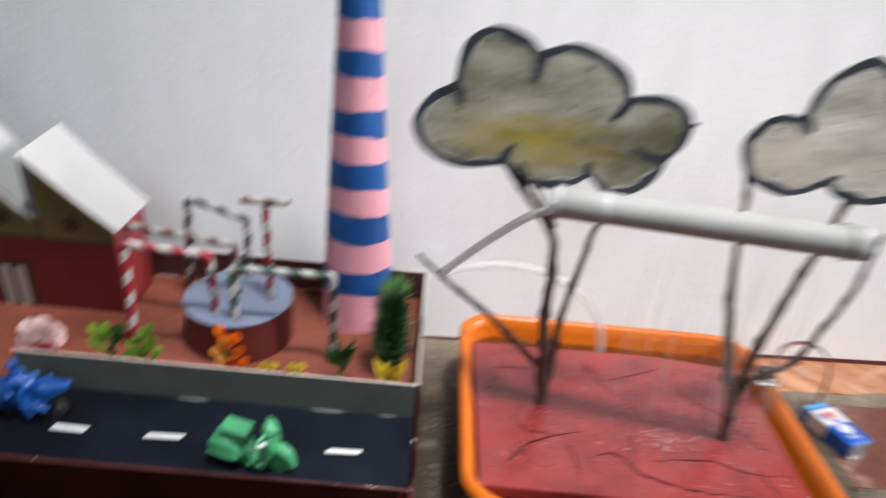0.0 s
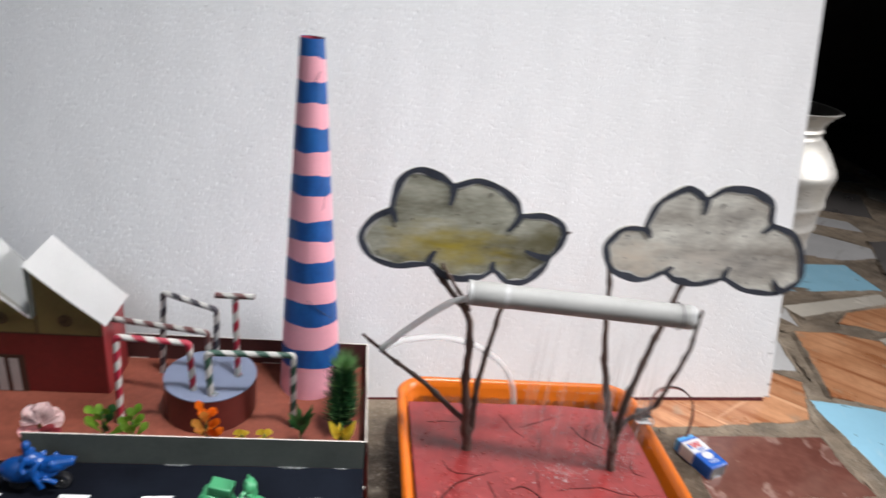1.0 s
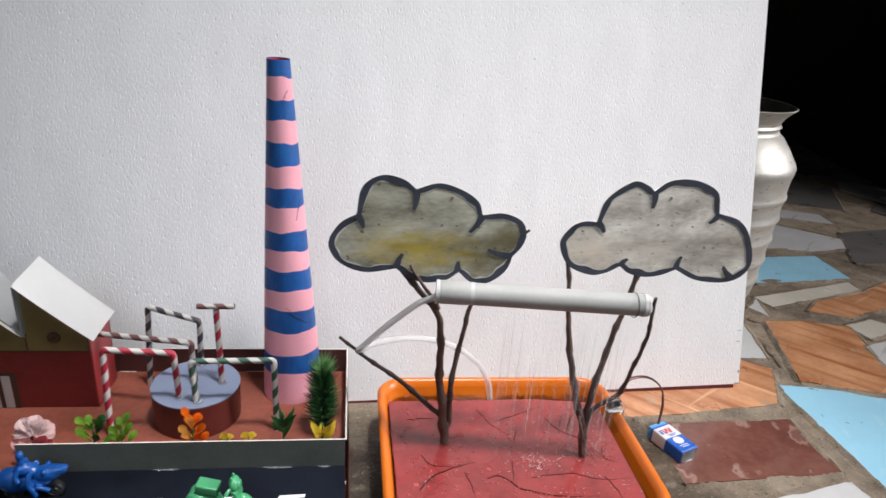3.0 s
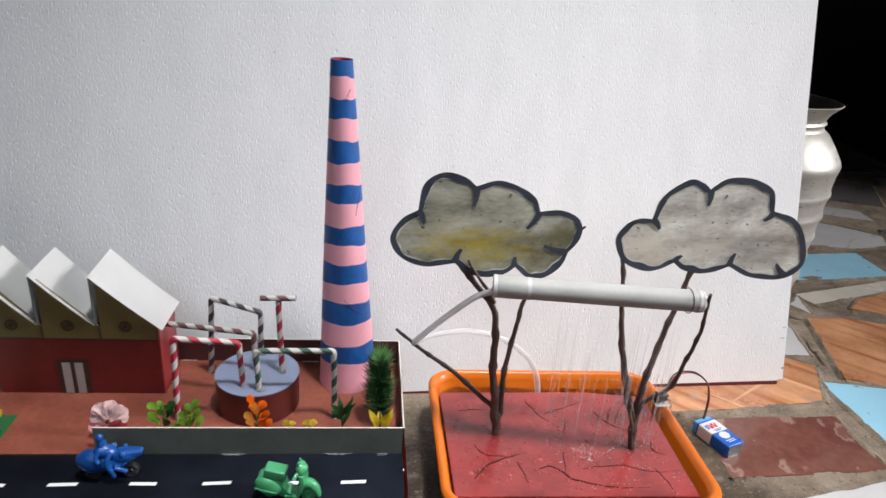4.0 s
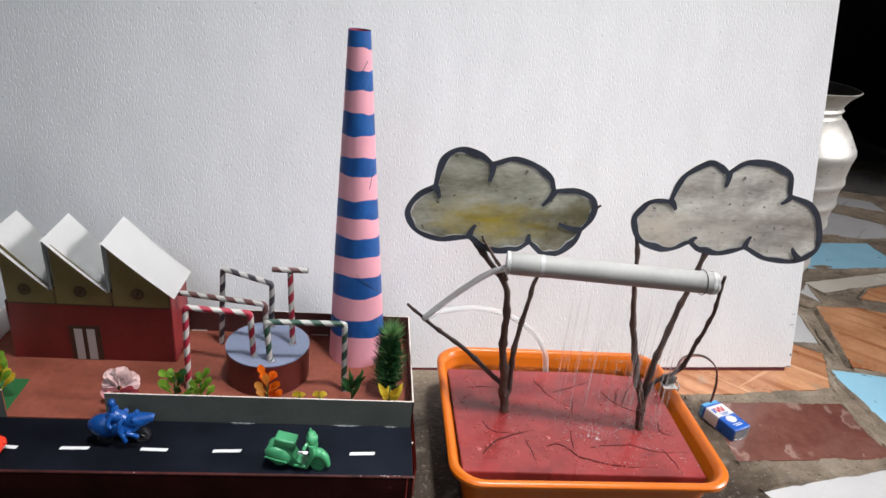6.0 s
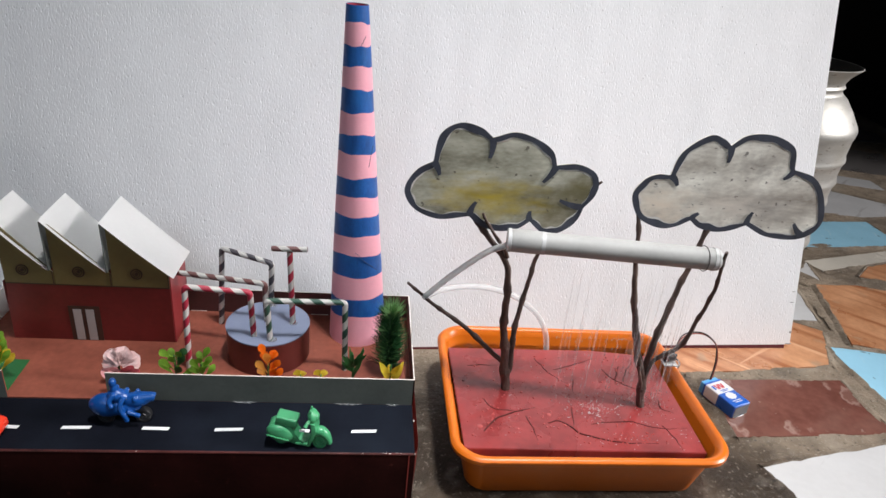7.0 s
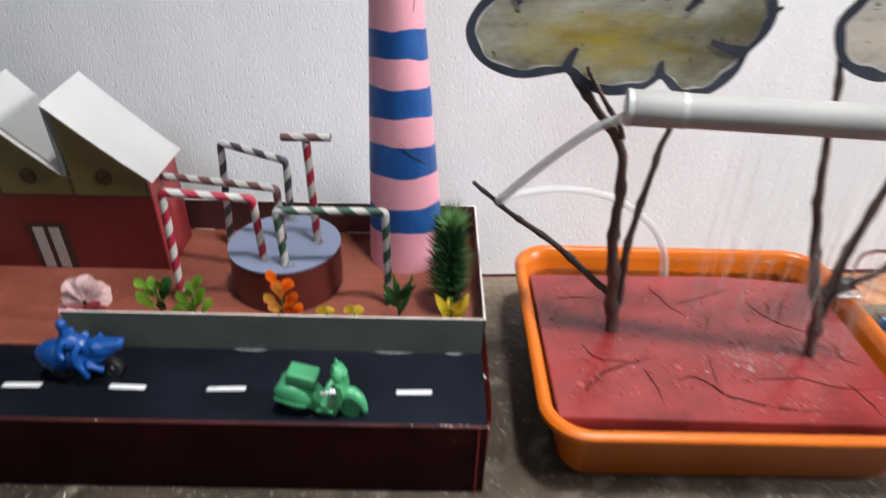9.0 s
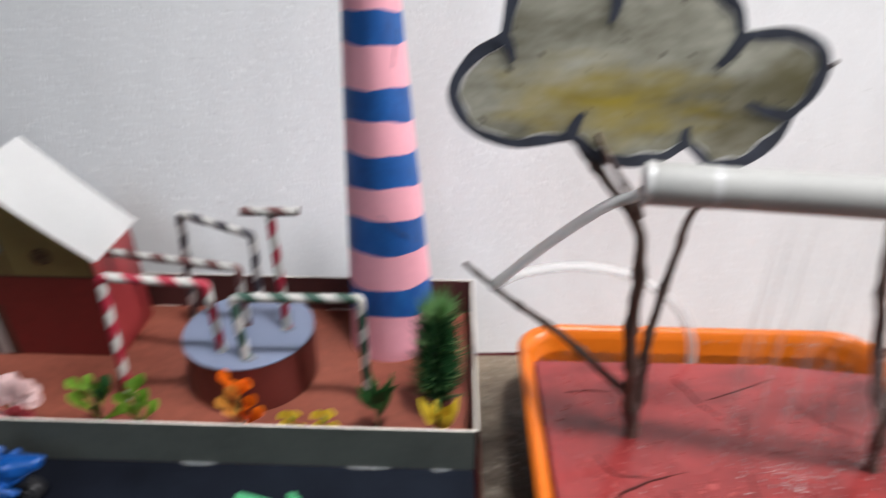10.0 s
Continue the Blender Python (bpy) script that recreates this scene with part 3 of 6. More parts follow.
box((SKY_X - SKY_H, -2.45, CEIL), (SKY_X + SKY_H, SKY_Y - SKY_H, CEIL + 0.1), bm=ce)
box((SKY_X - SKY_H, SKY_Y + SKY_H, CEIL), (SKY_X + SKY_H, 2.05, CEIL + 0.1), bm=ce)
single("ceiling", ce, M["plaster"], (0, 0, CEIL), "dim plaster ceiling with a square skylight opening", "ceiling", kind="structure", smooth=False)
win = thing("window_1", (WIN_X + 0.07, (WIN_Y0 + WIN_Y1) / 2, WIN_Z0), "open wooden window frame letting daylight in", "window", kind="structure")
for lo, hi in (((WIN_X + 0.04, WIN_Y0, WIN_Z0), (WIN_X + 0.1, WIN_Y0 + 0.05, WIN_Z1)), ((WIN_X + 0.04, WIN_Y1 - 0.05, WIN_Z0), (WIN_X + 0.1, WIN_Y1, WIN_Z1)),
               ((WIN_X + 0.04, WIN_Y0 + 0.05, WIN_Z0), (WIN_X + 0.1, WIN_Y1 - 0.05, WIN_Z0 + 0.05)), ((WIN_X + 0.04, WIN_Y0 + 0.05, WIN_Z1 - 0.05), (WIN_X + 0.1, WIN_Y1 - 0.05, WIN_Z1))):
    part("window_frame", box(lo, hi, 0.004), M["wood"], win)

# frame round the added fill-light opening, never in view
fill_frame = thing("window_2", ((FWX0 + FWX1) / 2, SOUTH - 0.07, FWZ0), "wooden frame round the fill-light opening added in the south wall", "window", kind="structure")
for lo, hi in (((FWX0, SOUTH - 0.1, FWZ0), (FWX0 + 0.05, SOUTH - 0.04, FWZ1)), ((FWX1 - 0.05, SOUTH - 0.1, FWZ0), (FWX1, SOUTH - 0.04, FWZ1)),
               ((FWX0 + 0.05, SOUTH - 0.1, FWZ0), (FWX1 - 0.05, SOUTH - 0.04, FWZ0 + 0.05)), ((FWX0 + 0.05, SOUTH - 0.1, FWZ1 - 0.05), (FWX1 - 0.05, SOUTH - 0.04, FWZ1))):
    part("window_frame", box(lo, hi, 0.004), M["wood"], fill_frame)

# ---- foam board ----
bx = Vector((0.9987, 0.0503, 0.008)).normalized()
bn = Vector((0.0467, -0.9595, 0.2779))
bz = bn.cross(bx).normalized()
bn = bx.cross(bz).normalized()
BOARD = Matrix(((bx.x, -bn.x, bz.x, 0.5302), (bx.y, -bn.y, bz.y, 0.2435), (bx.z, -bn.z, bz.z, 0.0055), (0, 0, 0, 1)))
bb = box((-1.06, 0, 0), (0, 0.016, 0.98), 0.0015)
board = single("foam_board", bb, M["foam"], (0, 0, 0), "large white textured foam sheet leaning back behind the model", "foam board")
board.matrix_world = BOARD

# no real strip: the shaded gap under the board, built as dark colour
part("bottom_tape", box((-1.055, 0.0003, -0.0053), (-0.008, 0.0152, 0.0004), 0.0006), M["gap_shade"], board, "dark maroon strip standing in for the shaded gap under the board", local=True)

rng = random.Random(52)
# flattened grey balls paint in the shade of pits and chips
pits = bmesh.new()
spots = [(-0.0337, 0.4295), (-0.154, 0.406), (-0.022, 0.058), (-0.014, 0.061), (-0.030, 0.052)] + [(rng.uniform(-0.95, -0.05), rng.uniform(0.05, 0.75)) for k in range(150)]
for x, z in spots:
    ball((x, 0.0002, z), (rng.uniform(0.0004, 0.0008), 0.0003, rng.uniform(0.0006, 0.0022)), pits, sub=1)
chips = bmesh.new()
for x, z, w, h in ((-0.006, 0.060, 0.0035, 0.0008), (-0.005, 0.075, 0.003, 0.0006), (-0.002, 0.018, 0.002, 0.002), (-0.003, 0.0015, 0.005, 0.001)):
    ball((x, 0.0002, z), (w, 0.0008, h), chips, sub=2)
part("chip", chips, M["pitshade"], board, "grey marks standing in for the shade of torn chips at the foam edge", kind="stuff", local=True)
part("pit", pits, M["pitshade"], board, "grey marks standing in for the shade of small pits in the foam", kind="stuff", local=True)

# ---- cardboard base of the factory model ----
BX0, BY0, BY1, ZR = -0.432, -0.0275, 0.1925, 0.0607
ZW = 0.0902
base = thing("model_base", (-0.216, 0.08, 0), "maroon cardboard box base with black road and brown yard", "model base")
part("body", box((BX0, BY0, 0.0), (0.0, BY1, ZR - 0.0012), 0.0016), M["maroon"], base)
part("road", box((BX0 + 0.001, BY0 + 0.001, ZR - 0.001), (-0.001, 0.0375, ZR), 0.0003, 1), M["road"], base, "black paper road surface")
part("yard", box((BX0 + 0.001, 0.0378, ZR - 0.001), (-0.001, BY1 - 0.001, ZR + 0.0006), 0.0002, 1), M["yard"], base, "brown paper yard")
for x0, x1 in ((-0.3610, -0.3370), (-0.3030, -0.2790), (-0.2370, -0.2140), (-0.1760, -0.1515), (-0.1165, -0.0935), (-0.0570, -0.0342)):
    k = 0.0006 * math.sin(x0 * 900)
    part("lane_dash", prism([(x0, -0.0018 + k, ZR), (x1 - 0.0008, -0.0019 - k, ZR), (x1, 0.0017 - k, ZR), (x0 + 0.0006, 0.0018 + k, ZR)], (0, 0, 0.0003)), M["white"], base, smooth=False)


def card_wall(lo, hi, inner, outer, axis, name="compound_wall"):
    """A thin upright card, one colour each side, pale cut edge on top."""
    bm = bmesh.new()
    box(lo, hi, bm=bm)
    bm.faces.ensure_lookup_table()
    for f in bm.faces:
        n = f.normal
        f.material_index = 2 if n.z > 0.5 else (1 if n[axis] < -0.5 else 0)
    return part(name, bm, [inner, outer, M["cardedge"]], base, smooth=False)


card_wall((-0.278, 0.0375, ZR), (-0.0012, 0.0388, ZW), M["yard"], M["greycard"], 1)
card_wall((BX0, 0.0375, ZR), (-0.364, 0.0388, ZW), M["yard"], M["greycard"], 1)
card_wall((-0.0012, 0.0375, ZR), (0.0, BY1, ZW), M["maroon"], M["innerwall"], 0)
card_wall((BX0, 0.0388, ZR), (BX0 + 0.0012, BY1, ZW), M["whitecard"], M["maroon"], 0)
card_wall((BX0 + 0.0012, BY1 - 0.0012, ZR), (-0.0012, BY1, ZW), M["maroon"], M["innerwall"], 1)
for x, w in ((-0.158, 0.022), (-0.062, 0.026), (-0.02, 0.012)):
    for k in range(3):
        pts = [(x + w * (j / 9 - 0.5) * (1 - 0.2 * k), 0.0368 - 0.0007 * k + 0.0006 * noise.noise(Vector((x * 50 + j, k, 3))), ZR + 0.0004 + 0.0007 * abs(noise.noise(Vector((x * 70 + j * 0.9, k, 8))))) for j in range(10)]
        part("glue_bead", sweep(smooth_path(pts, 3), lambda u: 0.00005 + 0.00042 * abs(math.sin(u * 11)) ** 1.5, 6), M["glue"], base)

for x0, x1 in ((-0.2440, -0.2270), (-0.1110, -0.0920)):
    part("card_slit", box((x0, BY1 - 0.0017, ZR + 0.0006), (x1, BY1 - 0.0011, ZR + 0.0013)), M["cardedge"], base, "pale gap in the card")
rng = random.Random(61)
wear = bmesh.new()
for i in range(14):
    x = rng.choice((rng.uniform(BX0, 0.0), rng.uniform(-0.03, 0.0)))
    w = rng.uniform(0.0005, 0.0016)
    y = BY0 + rng.uniform(-0.0002, 0.0008)
    box((x, y, ZR - rng.uniform(0.0012, 0.0004)), (min(x + w, 0.0002), y + rng.uniform(0.0003, 0.0008), ZR + 0.00025), bm=wear)
for i in range(3):
    y = rng.uniform(BY0 + 0.01, 0.04)
    z = rng.choice((ZR + 0.0001, ZR - rng.uniform(0.0, 0.02)))
    box((-0.0006, y, z), (0.0003, y + rng.uniform(0.0005, 0.003), z + rng.uniform(0.0003, 0.0012)), bm=wear)
part("worn_edge", wear, M["cardedge"], base, "torn pale card edge", kind="stuff", smooth=False)
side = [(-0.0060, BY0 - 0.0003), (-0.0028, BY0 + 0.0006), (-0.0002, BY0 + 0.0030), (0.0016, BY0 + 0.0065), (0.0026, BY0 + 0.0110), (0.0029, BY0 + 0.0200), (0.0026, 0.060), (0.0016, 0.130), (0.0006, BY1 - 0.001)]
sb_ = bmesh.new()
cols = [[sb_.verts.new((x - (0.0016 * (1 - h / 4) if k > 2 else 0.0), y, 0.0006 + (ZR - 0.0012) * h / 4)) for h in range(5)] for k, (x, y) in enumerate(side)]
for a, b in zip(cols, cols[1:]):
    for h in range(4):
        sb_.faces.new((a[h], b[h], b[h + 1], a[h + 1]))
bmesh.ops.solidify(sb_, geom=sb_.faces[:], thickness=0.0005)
part("side_wrap", sb_, M["lit_side"], base, "maroon paper wrapped round the side, coloured redder as lit")
part("fold_edge", sweep(dense([(BX0, BY0 + 0.0006, ZR - 0.0008), (-0.0005, BY0 + 0.0006, ZR - 0.0008)], 0.02), 0.0011, 8, rough=0.15), M["fold"], base, "maroon fold along the front, coloured redder as lit")

# ---- factory ----
HX = (-0.401, -0.3515, -0.2980, -0.2435)
HF, HB, ZG, ZV, ZP, ZY = 0.1290, 0.1800, 0.1268, 0.1435, 0.1945, ZR + 0.0007
fac = thing("factory_building", (-0.322, 0.157, ZY), "small card factory with red walls and white sawtooth roof", "factory model")
part("front_wall", prism([(HX[0], HF, ZY), (HX[3] - 0.0008, HF, ZY), (HX[3] - 0.0008, HF, ZG), (HX[0] + 0.003, HF, ZG)], (0, 0.0012, 0)), M["redcard"], fac, smooth=False)
part("back_wall", box((HX[0], HB - 0.0012, ZY), (HX[3] - 0.0008, HB, ZG)), M["redcard"], fac, smooth=False)
part("side_wall", box((HX[3] - 0.0006, HF, ZY), (HX[3] + 0.0006, HB, 0.1380)), M["lit_redcard"], fac, "red card side wall, coloured lighter and pinkish as lit", smooth=False)
part("side_wall", box((HX[0] - 0.0002, HF + 0.0012, ZY), (HX[0] + 0.001, HB - 0.0012, ZG)), M["redcard"], fac, smooth=False)
for i in range(3):
    x0, x1 = HX[i] + (0.003 if i == 0 else 0.0), HX[i + 1]
    part("gable", prism([(x0 + 0.0002, HF - 0.0006, ZG), (x1 - 0.0004, HF - 0.0006, ZG), (x1 - 0.0004, HF - 0.0006, ZV - 0.0035), (x0 + 0.0002, HF - 0.0006, ZP - 0.003)], (0, 0.0012, 0)), M["olive"], fac, "dark olive card gable", smooth=False)
    part("gable_line", box((x1 - 0.0016, HF - 0.0012, ZG), (x1 - 0.0008, HF - 0.0006, ZV - 0.002)), M["darkbrown"], fac)
    # the slope, then the upright fold up to the next peak
    xa, xb = HX[i] - 0.0035, (HX[i + 1] - 0.0035 if i < 2 else -0.2385)
    zb = ZV - 0.0005 if i < 2 else 0.1390
    bow = bmesh.new()
    pts = [(xa + (xb - xa) * k / 6, ZP + (zb - ZP) * k / 6 - 0.0012 * math.sin(math.pi * k / 6)) for k in range(7)]
    rows = [[bow.verts.new((x + (0.001 if y > HF else 0.0), y, z + (0.0015 + 0.003 * (1 - k / 6) if y > HF else 0.0006))) for k, (x, z) in enumerate(pts)] for y in (HF - 0.0042, HB + 0.002)]
    for k in range(6):
        bow.faces.new((rows[0][k], rows[0][k + 1], rows[1][k + 1], rows[1][k]))
    bmesh.ops.solidify(bow, geom=bow.faces[:], thickness=0.0008)
    part("roof_slope", bow, M["whitecard"], fac)
    if i < 2:
        # grey here paints in the shade on the white card's upright
        part("roof_upright", prism([(xb + 0.0004, HF - 0.0042, zb), (xb + 0.0012, HF - 0.0042, zb), (HX[i + 1] - 0.0027, HF - 0.0042, ZP - 0.0012), (HX[i + 1] - 0.0035, HF - 0.0042, ZP - 0.0008)], (0, HB - HF + 0.0062, 0)), M["greycard"], fac, "white card upright of the sawtooth, coloured grey as shaded", smooth=False)
    xc = (HX[i] + HX[i + 1]) / 2 - 0.0035
    rose = bmesh.new()
    for r0, r1 in ((0.0046, 0.0058), (0.0, 0.0018), (0.0028, 0.0036)):
        rr = lathe([(r0, -0.0004), (r0, 0.0004), (r1, 0.0004), (r1, -0.0004), (r0, -0.0004)] if r0 else [(0, 0.0004), (r1, 0.0004), (r1, -0.0004)], seg=20)
        bmesh.ops.rotate(rr, cent=(0, 0, 0), matrix=Matrix.Rotation(radians(90), 3, "X"), verts=rr.verts)
        bmesh.ops.translate(rr, vec=(xc, HF - 0.0008, 0.1412), verts=rr.verts)
        tmp = bpy.data.meshes.new("t")
        rr.to_mesh(tmp)
        rr.free()
        rose.from_mesh(tmp)
        bpy.data.meshes.remove(tmp)
    part("round_window", rose, M["darkbrown"], fac, "dark printed round window")
part("cornice", box((HX[0] + 0.003, HF - 0.0008, ZG - 0.0010), (HX[3] - 0.001, HF - 0.0001, ZG + 0.0001)), M["darkbrown"], fac)
door = part("door", box((-0.3445, HF - 0.0006, ZY), (-0.3145, HF - 0.0001, 0.1022)), M["darkbrown"], fac, "dark brown printed door with two pale panels")
for x in (-0.3400, -0.3280):
    part("pane", box((x, HF - 0.0009, ZY + 0.0006), (x + 0.0078, HF - 0.0006, 0.0985)), M["pane"], door)

# the whole card house is sheared forward and narrowed upwards to fit the camera's view
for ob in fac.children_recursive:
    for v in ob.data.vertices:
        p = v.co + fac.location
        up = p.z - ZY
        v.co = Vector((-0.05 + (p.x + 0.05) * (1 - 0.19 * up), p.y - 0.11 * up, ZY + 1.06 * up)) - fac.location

# ---- tank ----
TC, TR, TZ = (-0.1470, 0.1170), 0.0415, 0.0972
tank = thing("storage_tank", (*TC, ZY), "round red paper tank with a blue-grey lid", "tank model")
part("side", lathe([(TR - 0.0012, 0), (TR - 0.0004, 0), (TR - 0.0004, TZ - ZY - 0.0012), (TR - 0.0012, TZ - ZY - 0.0012)], (*TC, ZY), 64), M["tankside"], tank)
part("lid", lathe([(0, -0.0012), (TR, -0.0012), (TR, 0), (0, 0)], (*TC, TZ), 64), M["tanktop"], tank, "blue-grey paper lid")


def straw(name, points, color, label, glue=()):
    t = thing(name, points[-1] if points[-1][2] < points[0][2] else points[0], label, "paper straw", group="straw pipes of the factory")
    bm = sweep(dense(bent(points, 0.0036), 0.002), 0.0030, 16, twist=52.0, stripes=(0, 1), caps=False)
    part("tube", bm, [M["s_white"], M[color]], t)
    for g in glue:
        part("glue_blob", ball(g, (0.0048, 0.0042, 0.0013), sub=2), M["glue"], t)
    return t


straw("straw_pipe", [(-0.2195, 0.0870, ZY), (-0.2175, 0.0880, 0.1525), (-0.1590, 0.0925, 0.1465), (-0.1570, 0.0930, TZ)], "s_red", "red and white striped paper straw bent into an arch")
straw("straw_pipe", [(-0.1405, 0.0870, TZ), (-0.1430, 0.0880, 0.1405), (-0.0690, 0.0900, 0.1405), (-0.0676, 0.0903, ZY)], "s_green", "green and white striped paper straw from tank to yard", [(-0.1385, 0.0860, TZ + 0.0008)])
straw("straw_pipe", [(-0.2060, 0.1680, ZY), (-0.2000, 0.1650, 0.1550), (-0.1470, 0.1480, 0.1490), (-0.1490, 0.1500, TZ)], "s_black", "dark grey striped paper straw bent into a tall arch", [(-0.1480, 0.1500, TZ + 0.0006)])
straw("straw_pipe", [(-0.2435, 0.1420, 0.1375), (-0.1500, 0.1220, 0.1395), (-0.1490, 0.1210, TZ)], "s_brown", "brown and white striped paper straw from factory wall to tank")
tee = straw("straw_pipe", [(-0.1225, 0.1180, TZ), (-0.1250, 0.1210, 0.1765)], "s_red", "red striped paper straw with a short crossbar", [(-0.1220, 0.1170, TZ + 0.0004)])
part("crossbar", sweep(dense([(-0.1425, 0.1225, 0.1790), (-0.1080, 0.1215, 0.1800)], 0.002), 0.0029, 16, twist=52.0, stripes=(0, 1), caps=False), [M["s_white"], M["s_brown"]], tee, "brown striped crossbar")

# ---- chimney ----
CH0, CH1, CZ0, CZ1, CR0, CR1 = (-0.0575, 0.1605), (-0.0687, 0.1615), ZY, 0.4055, 0.0308, 0.0102
edges = [CZ1, 0.3895, 0.3700, 0.3515, 0.3312, 0.3097, 0.2882, 0.2704, 0.2458, 0.2263, 0.2062, 0.1845, 0.1634, 0.1398, 0.1136, 0.0925, CZ0]
chim = thing("chimney_stack", (*CH0, CZ0), "tall tapering paper chimney with pink and blue bands", "chimney model")
cb = bmesh.new()
SEG = 48


def chim_ring(z, wob):
    out = []
    for k in range(SEG):
        a = 2 * math.pi * k / SEG
        zz = z + (0.13 * (CR0 + (CR1 - CR0) * (z - CZ0) / (CZ1 - CZ0)) * -math.sin(a) if wob else 0) + wob * (0.0008 * math.sin(2 * a + z * 190) + 0.0005 * math.sin(5 * a + z * 310) + 0.0005 * noise.noise(Vector((math.cos(a) * 4, math.sin(a) * 4, z * 90))))
        f = (zz - CZ0) / (CZ1 - CZ0)
        r = (CR0 + (CR1 - CR0) * f) * (1 + 0.012 * math.sin(3 * a + z * 20))
        out.append(cb.verts.new((CH0[0] + (CH1[0] - CH0[0]) * f + r * math.cos(a), CH0[1] + (CH1[1] - CH0[1]) * f + r * math.sin(a), zz)))
    return out


prev = None
for i, (za, zb) in enumerate(zip(edges, edges[1:])):
    for k in range(5):
        z = za + (zb - za) * k / 4
        ring = chim_ring(z, 0.0 if z in (CZ0, CZ1) else 1.0)
        if prev:
            for s in range(SEG):
                if k:
                    cb.faces.new((prev[s], prev[(s + 1) % SEG], ring[(s + 1) % SEG], ring[s])).material_index = 0 if i % 2 else 1
        prev = ring
bmesh.ops.remove_doubles(cb, verts=cb.verts, dist=1e-5)
part("shaft", cb, [M["pink"], M["blue"]], chim)
part("lining", lathe([(CR1 - 0.0008, CZ1 - 0.0002 - CZ0), (CR0 * 0.5, 0.18)], (*CH0, CZ0), 32, shift=lambda h: ((CH1[0] - CH0[0]) * h / (CZ1 - CZ0), 0.001 * h)), M["inner"], chim)
for z, x, dx, dz in ((0.2805, 0.0155, -0.004, -0.021), (0.1715, -0.001, 0.0255, -0.0265), (0.372, 0.004, 0.004, 0.008)):
    pts = []
    for k in range(7):
        xx, zz = x + dx * k / 6, z + dz * k / 6
        ff = (zz - CZ0) / (CZ1 - CZ0)
        rr = CR0 + (CR1 - CR0) * ff
        pts.append((CH0[0] + (CH1[0] - CH0[0]) * ff + xx, CH0[1] - math.sqrt(max(0, rr * rr - xx * xx)) - 0.0003, zz + 0.0006 * math.sin(k * 2.2)))
    part("pen_line", sweep(pts, 0.00024, 5), M["ink"], chim)


# ---- plants in the yard ----
def leaf_bm(base_, tip, width, cup=0.25, bm=None, mat=0, round_=1.0):
    """A leaf from base_ to tip with a folded midrib."""
    bm = bm or bmesh.new()
    a, b = Vector(base_), Vector(tip)
    d = b - a
    side = d.cross(Vector((0.15, -1, 0.35))).normalized()
    nrm = side.cross(d).normalized()
    rows = []
    steps = 6 if round_ == 1.0 else 9
    for k in range(steps):
        t = k / (steps - 1) if round_ == 1.0 else math.sin(math.pi / 2 * k / (steps - 1))
        if round_ == 1.0:
            w = width * math.sin(math.pi * min(0.985, t * 0.95 + 0.03)) ** 0.75 * 0.5
        else:
            w = width * 0.5 * (0.16 + 0.84 * (t / 0.68) ** 1.3 if t < 0.68 else math.sqrt(max(0.012, 1 - ((t - 0.68) / 0.322) ** 2)))
        c = a + d * t + nrm * (0.10 * d.length * math.sin(math.pi * t * 0.9))
        rows.append((bm.verts.new(c - side * w + nrm * w * cup), bm.verts.new(c), bm.verts.new(c + side * w + nrm * w * cup)))
    for p, q in zip(rows, rows[1:]):
        for k in range(2):
            bm.faces.new((p[k], p[k + 1], q[k + 1], q[k])).material_index = mat
    bmesh.ops.solidify(bm, geom=bm.faces[:], thickness=0.0003)
    return bm


def plant(name, at, height, spread, leaves, width, mats, label, seed, category="artificial plant", lean=0.0, piece="leaf", round_=1.0):
    rng = random.Random(seed)
    t = thing(name, at, label, category, group="artificial plants in the yard")
    part("stem", sweep(smooth_path([at, (at[0] + lean * 0.4, at[1], at[2] + height * 0.4), (at[0] + lean, at[1], at[2] + height * 0.8)], 5), 0.0009, 6), M["leafdark"], t)
    for i in range(leaves):
        ang = 2 * math.pi * (i / leaves + 0.08 * rng.random()) + 0.3
        z0 = height * (0.15 + 0.45 * (i / leaves))
        up = height * rng.uniform(0.55, 1.0)
        out = spread * rng.uniform(0.7, 1.05)
        b = (at[0] + lean * z0 / height, at[1], at[2] + z0)
        tip = (at[0] + out * math.cos(ang), at[1] + out * 0.6 * math.sin(ang), at[2] + max(up, z0 + height * 0.15))
        if round_ > 1.0:
            # round leaves on short stalks, set spirally up the stem
            ang = 2.4 * i + 0.5 * rng.random()
            z0 = height * (0.10 + 0.68 * i / leaves)
            out = spread * (1.0 - 0.40 * i / leaves) * rng.uniform(0.8, 1.1)
            foot = Vector((at[0] + lean * z0 / height, at[1], at[2] + z0))
            tip = foot + Vector((out * math.cos(ang), out * 0.7 * math.sin(ang), height * rng.uniform(0.28, 0.50)))
            b = foot.lerp(tip, 0.28)
            part("stalk", sweep([foot, foot.lerp(tip, 0.2) + Vector((0, 0, 0.0008)), foot.lerp(tip, 0.45) + Vector((0, 0, 0.0016))], 0.0005, 5), mats[i % len(mats)], t)
        part(piece, leaf_bm(b, tip, width * rng.uniform(0.85, 1.1), round_=round_), mats[i % len(mats)], t)
    return t


plant("leafy_plant", (-0.2245, 0.0620, ZY), 0.040, 0.0165, 11, 0.0072, [M["leaf"], M["leaf"], M["leafdark"]], "bright green plastic plant beside the red straw", 3, round_=1.7)
plant("leafy_plant", (-0.2005, 0.0610, ZY), 0.036, 0.0125, 9, 0.0076, [M["leaf"]], "bright green plastic plant with round leaves", 5, round_=1.8)
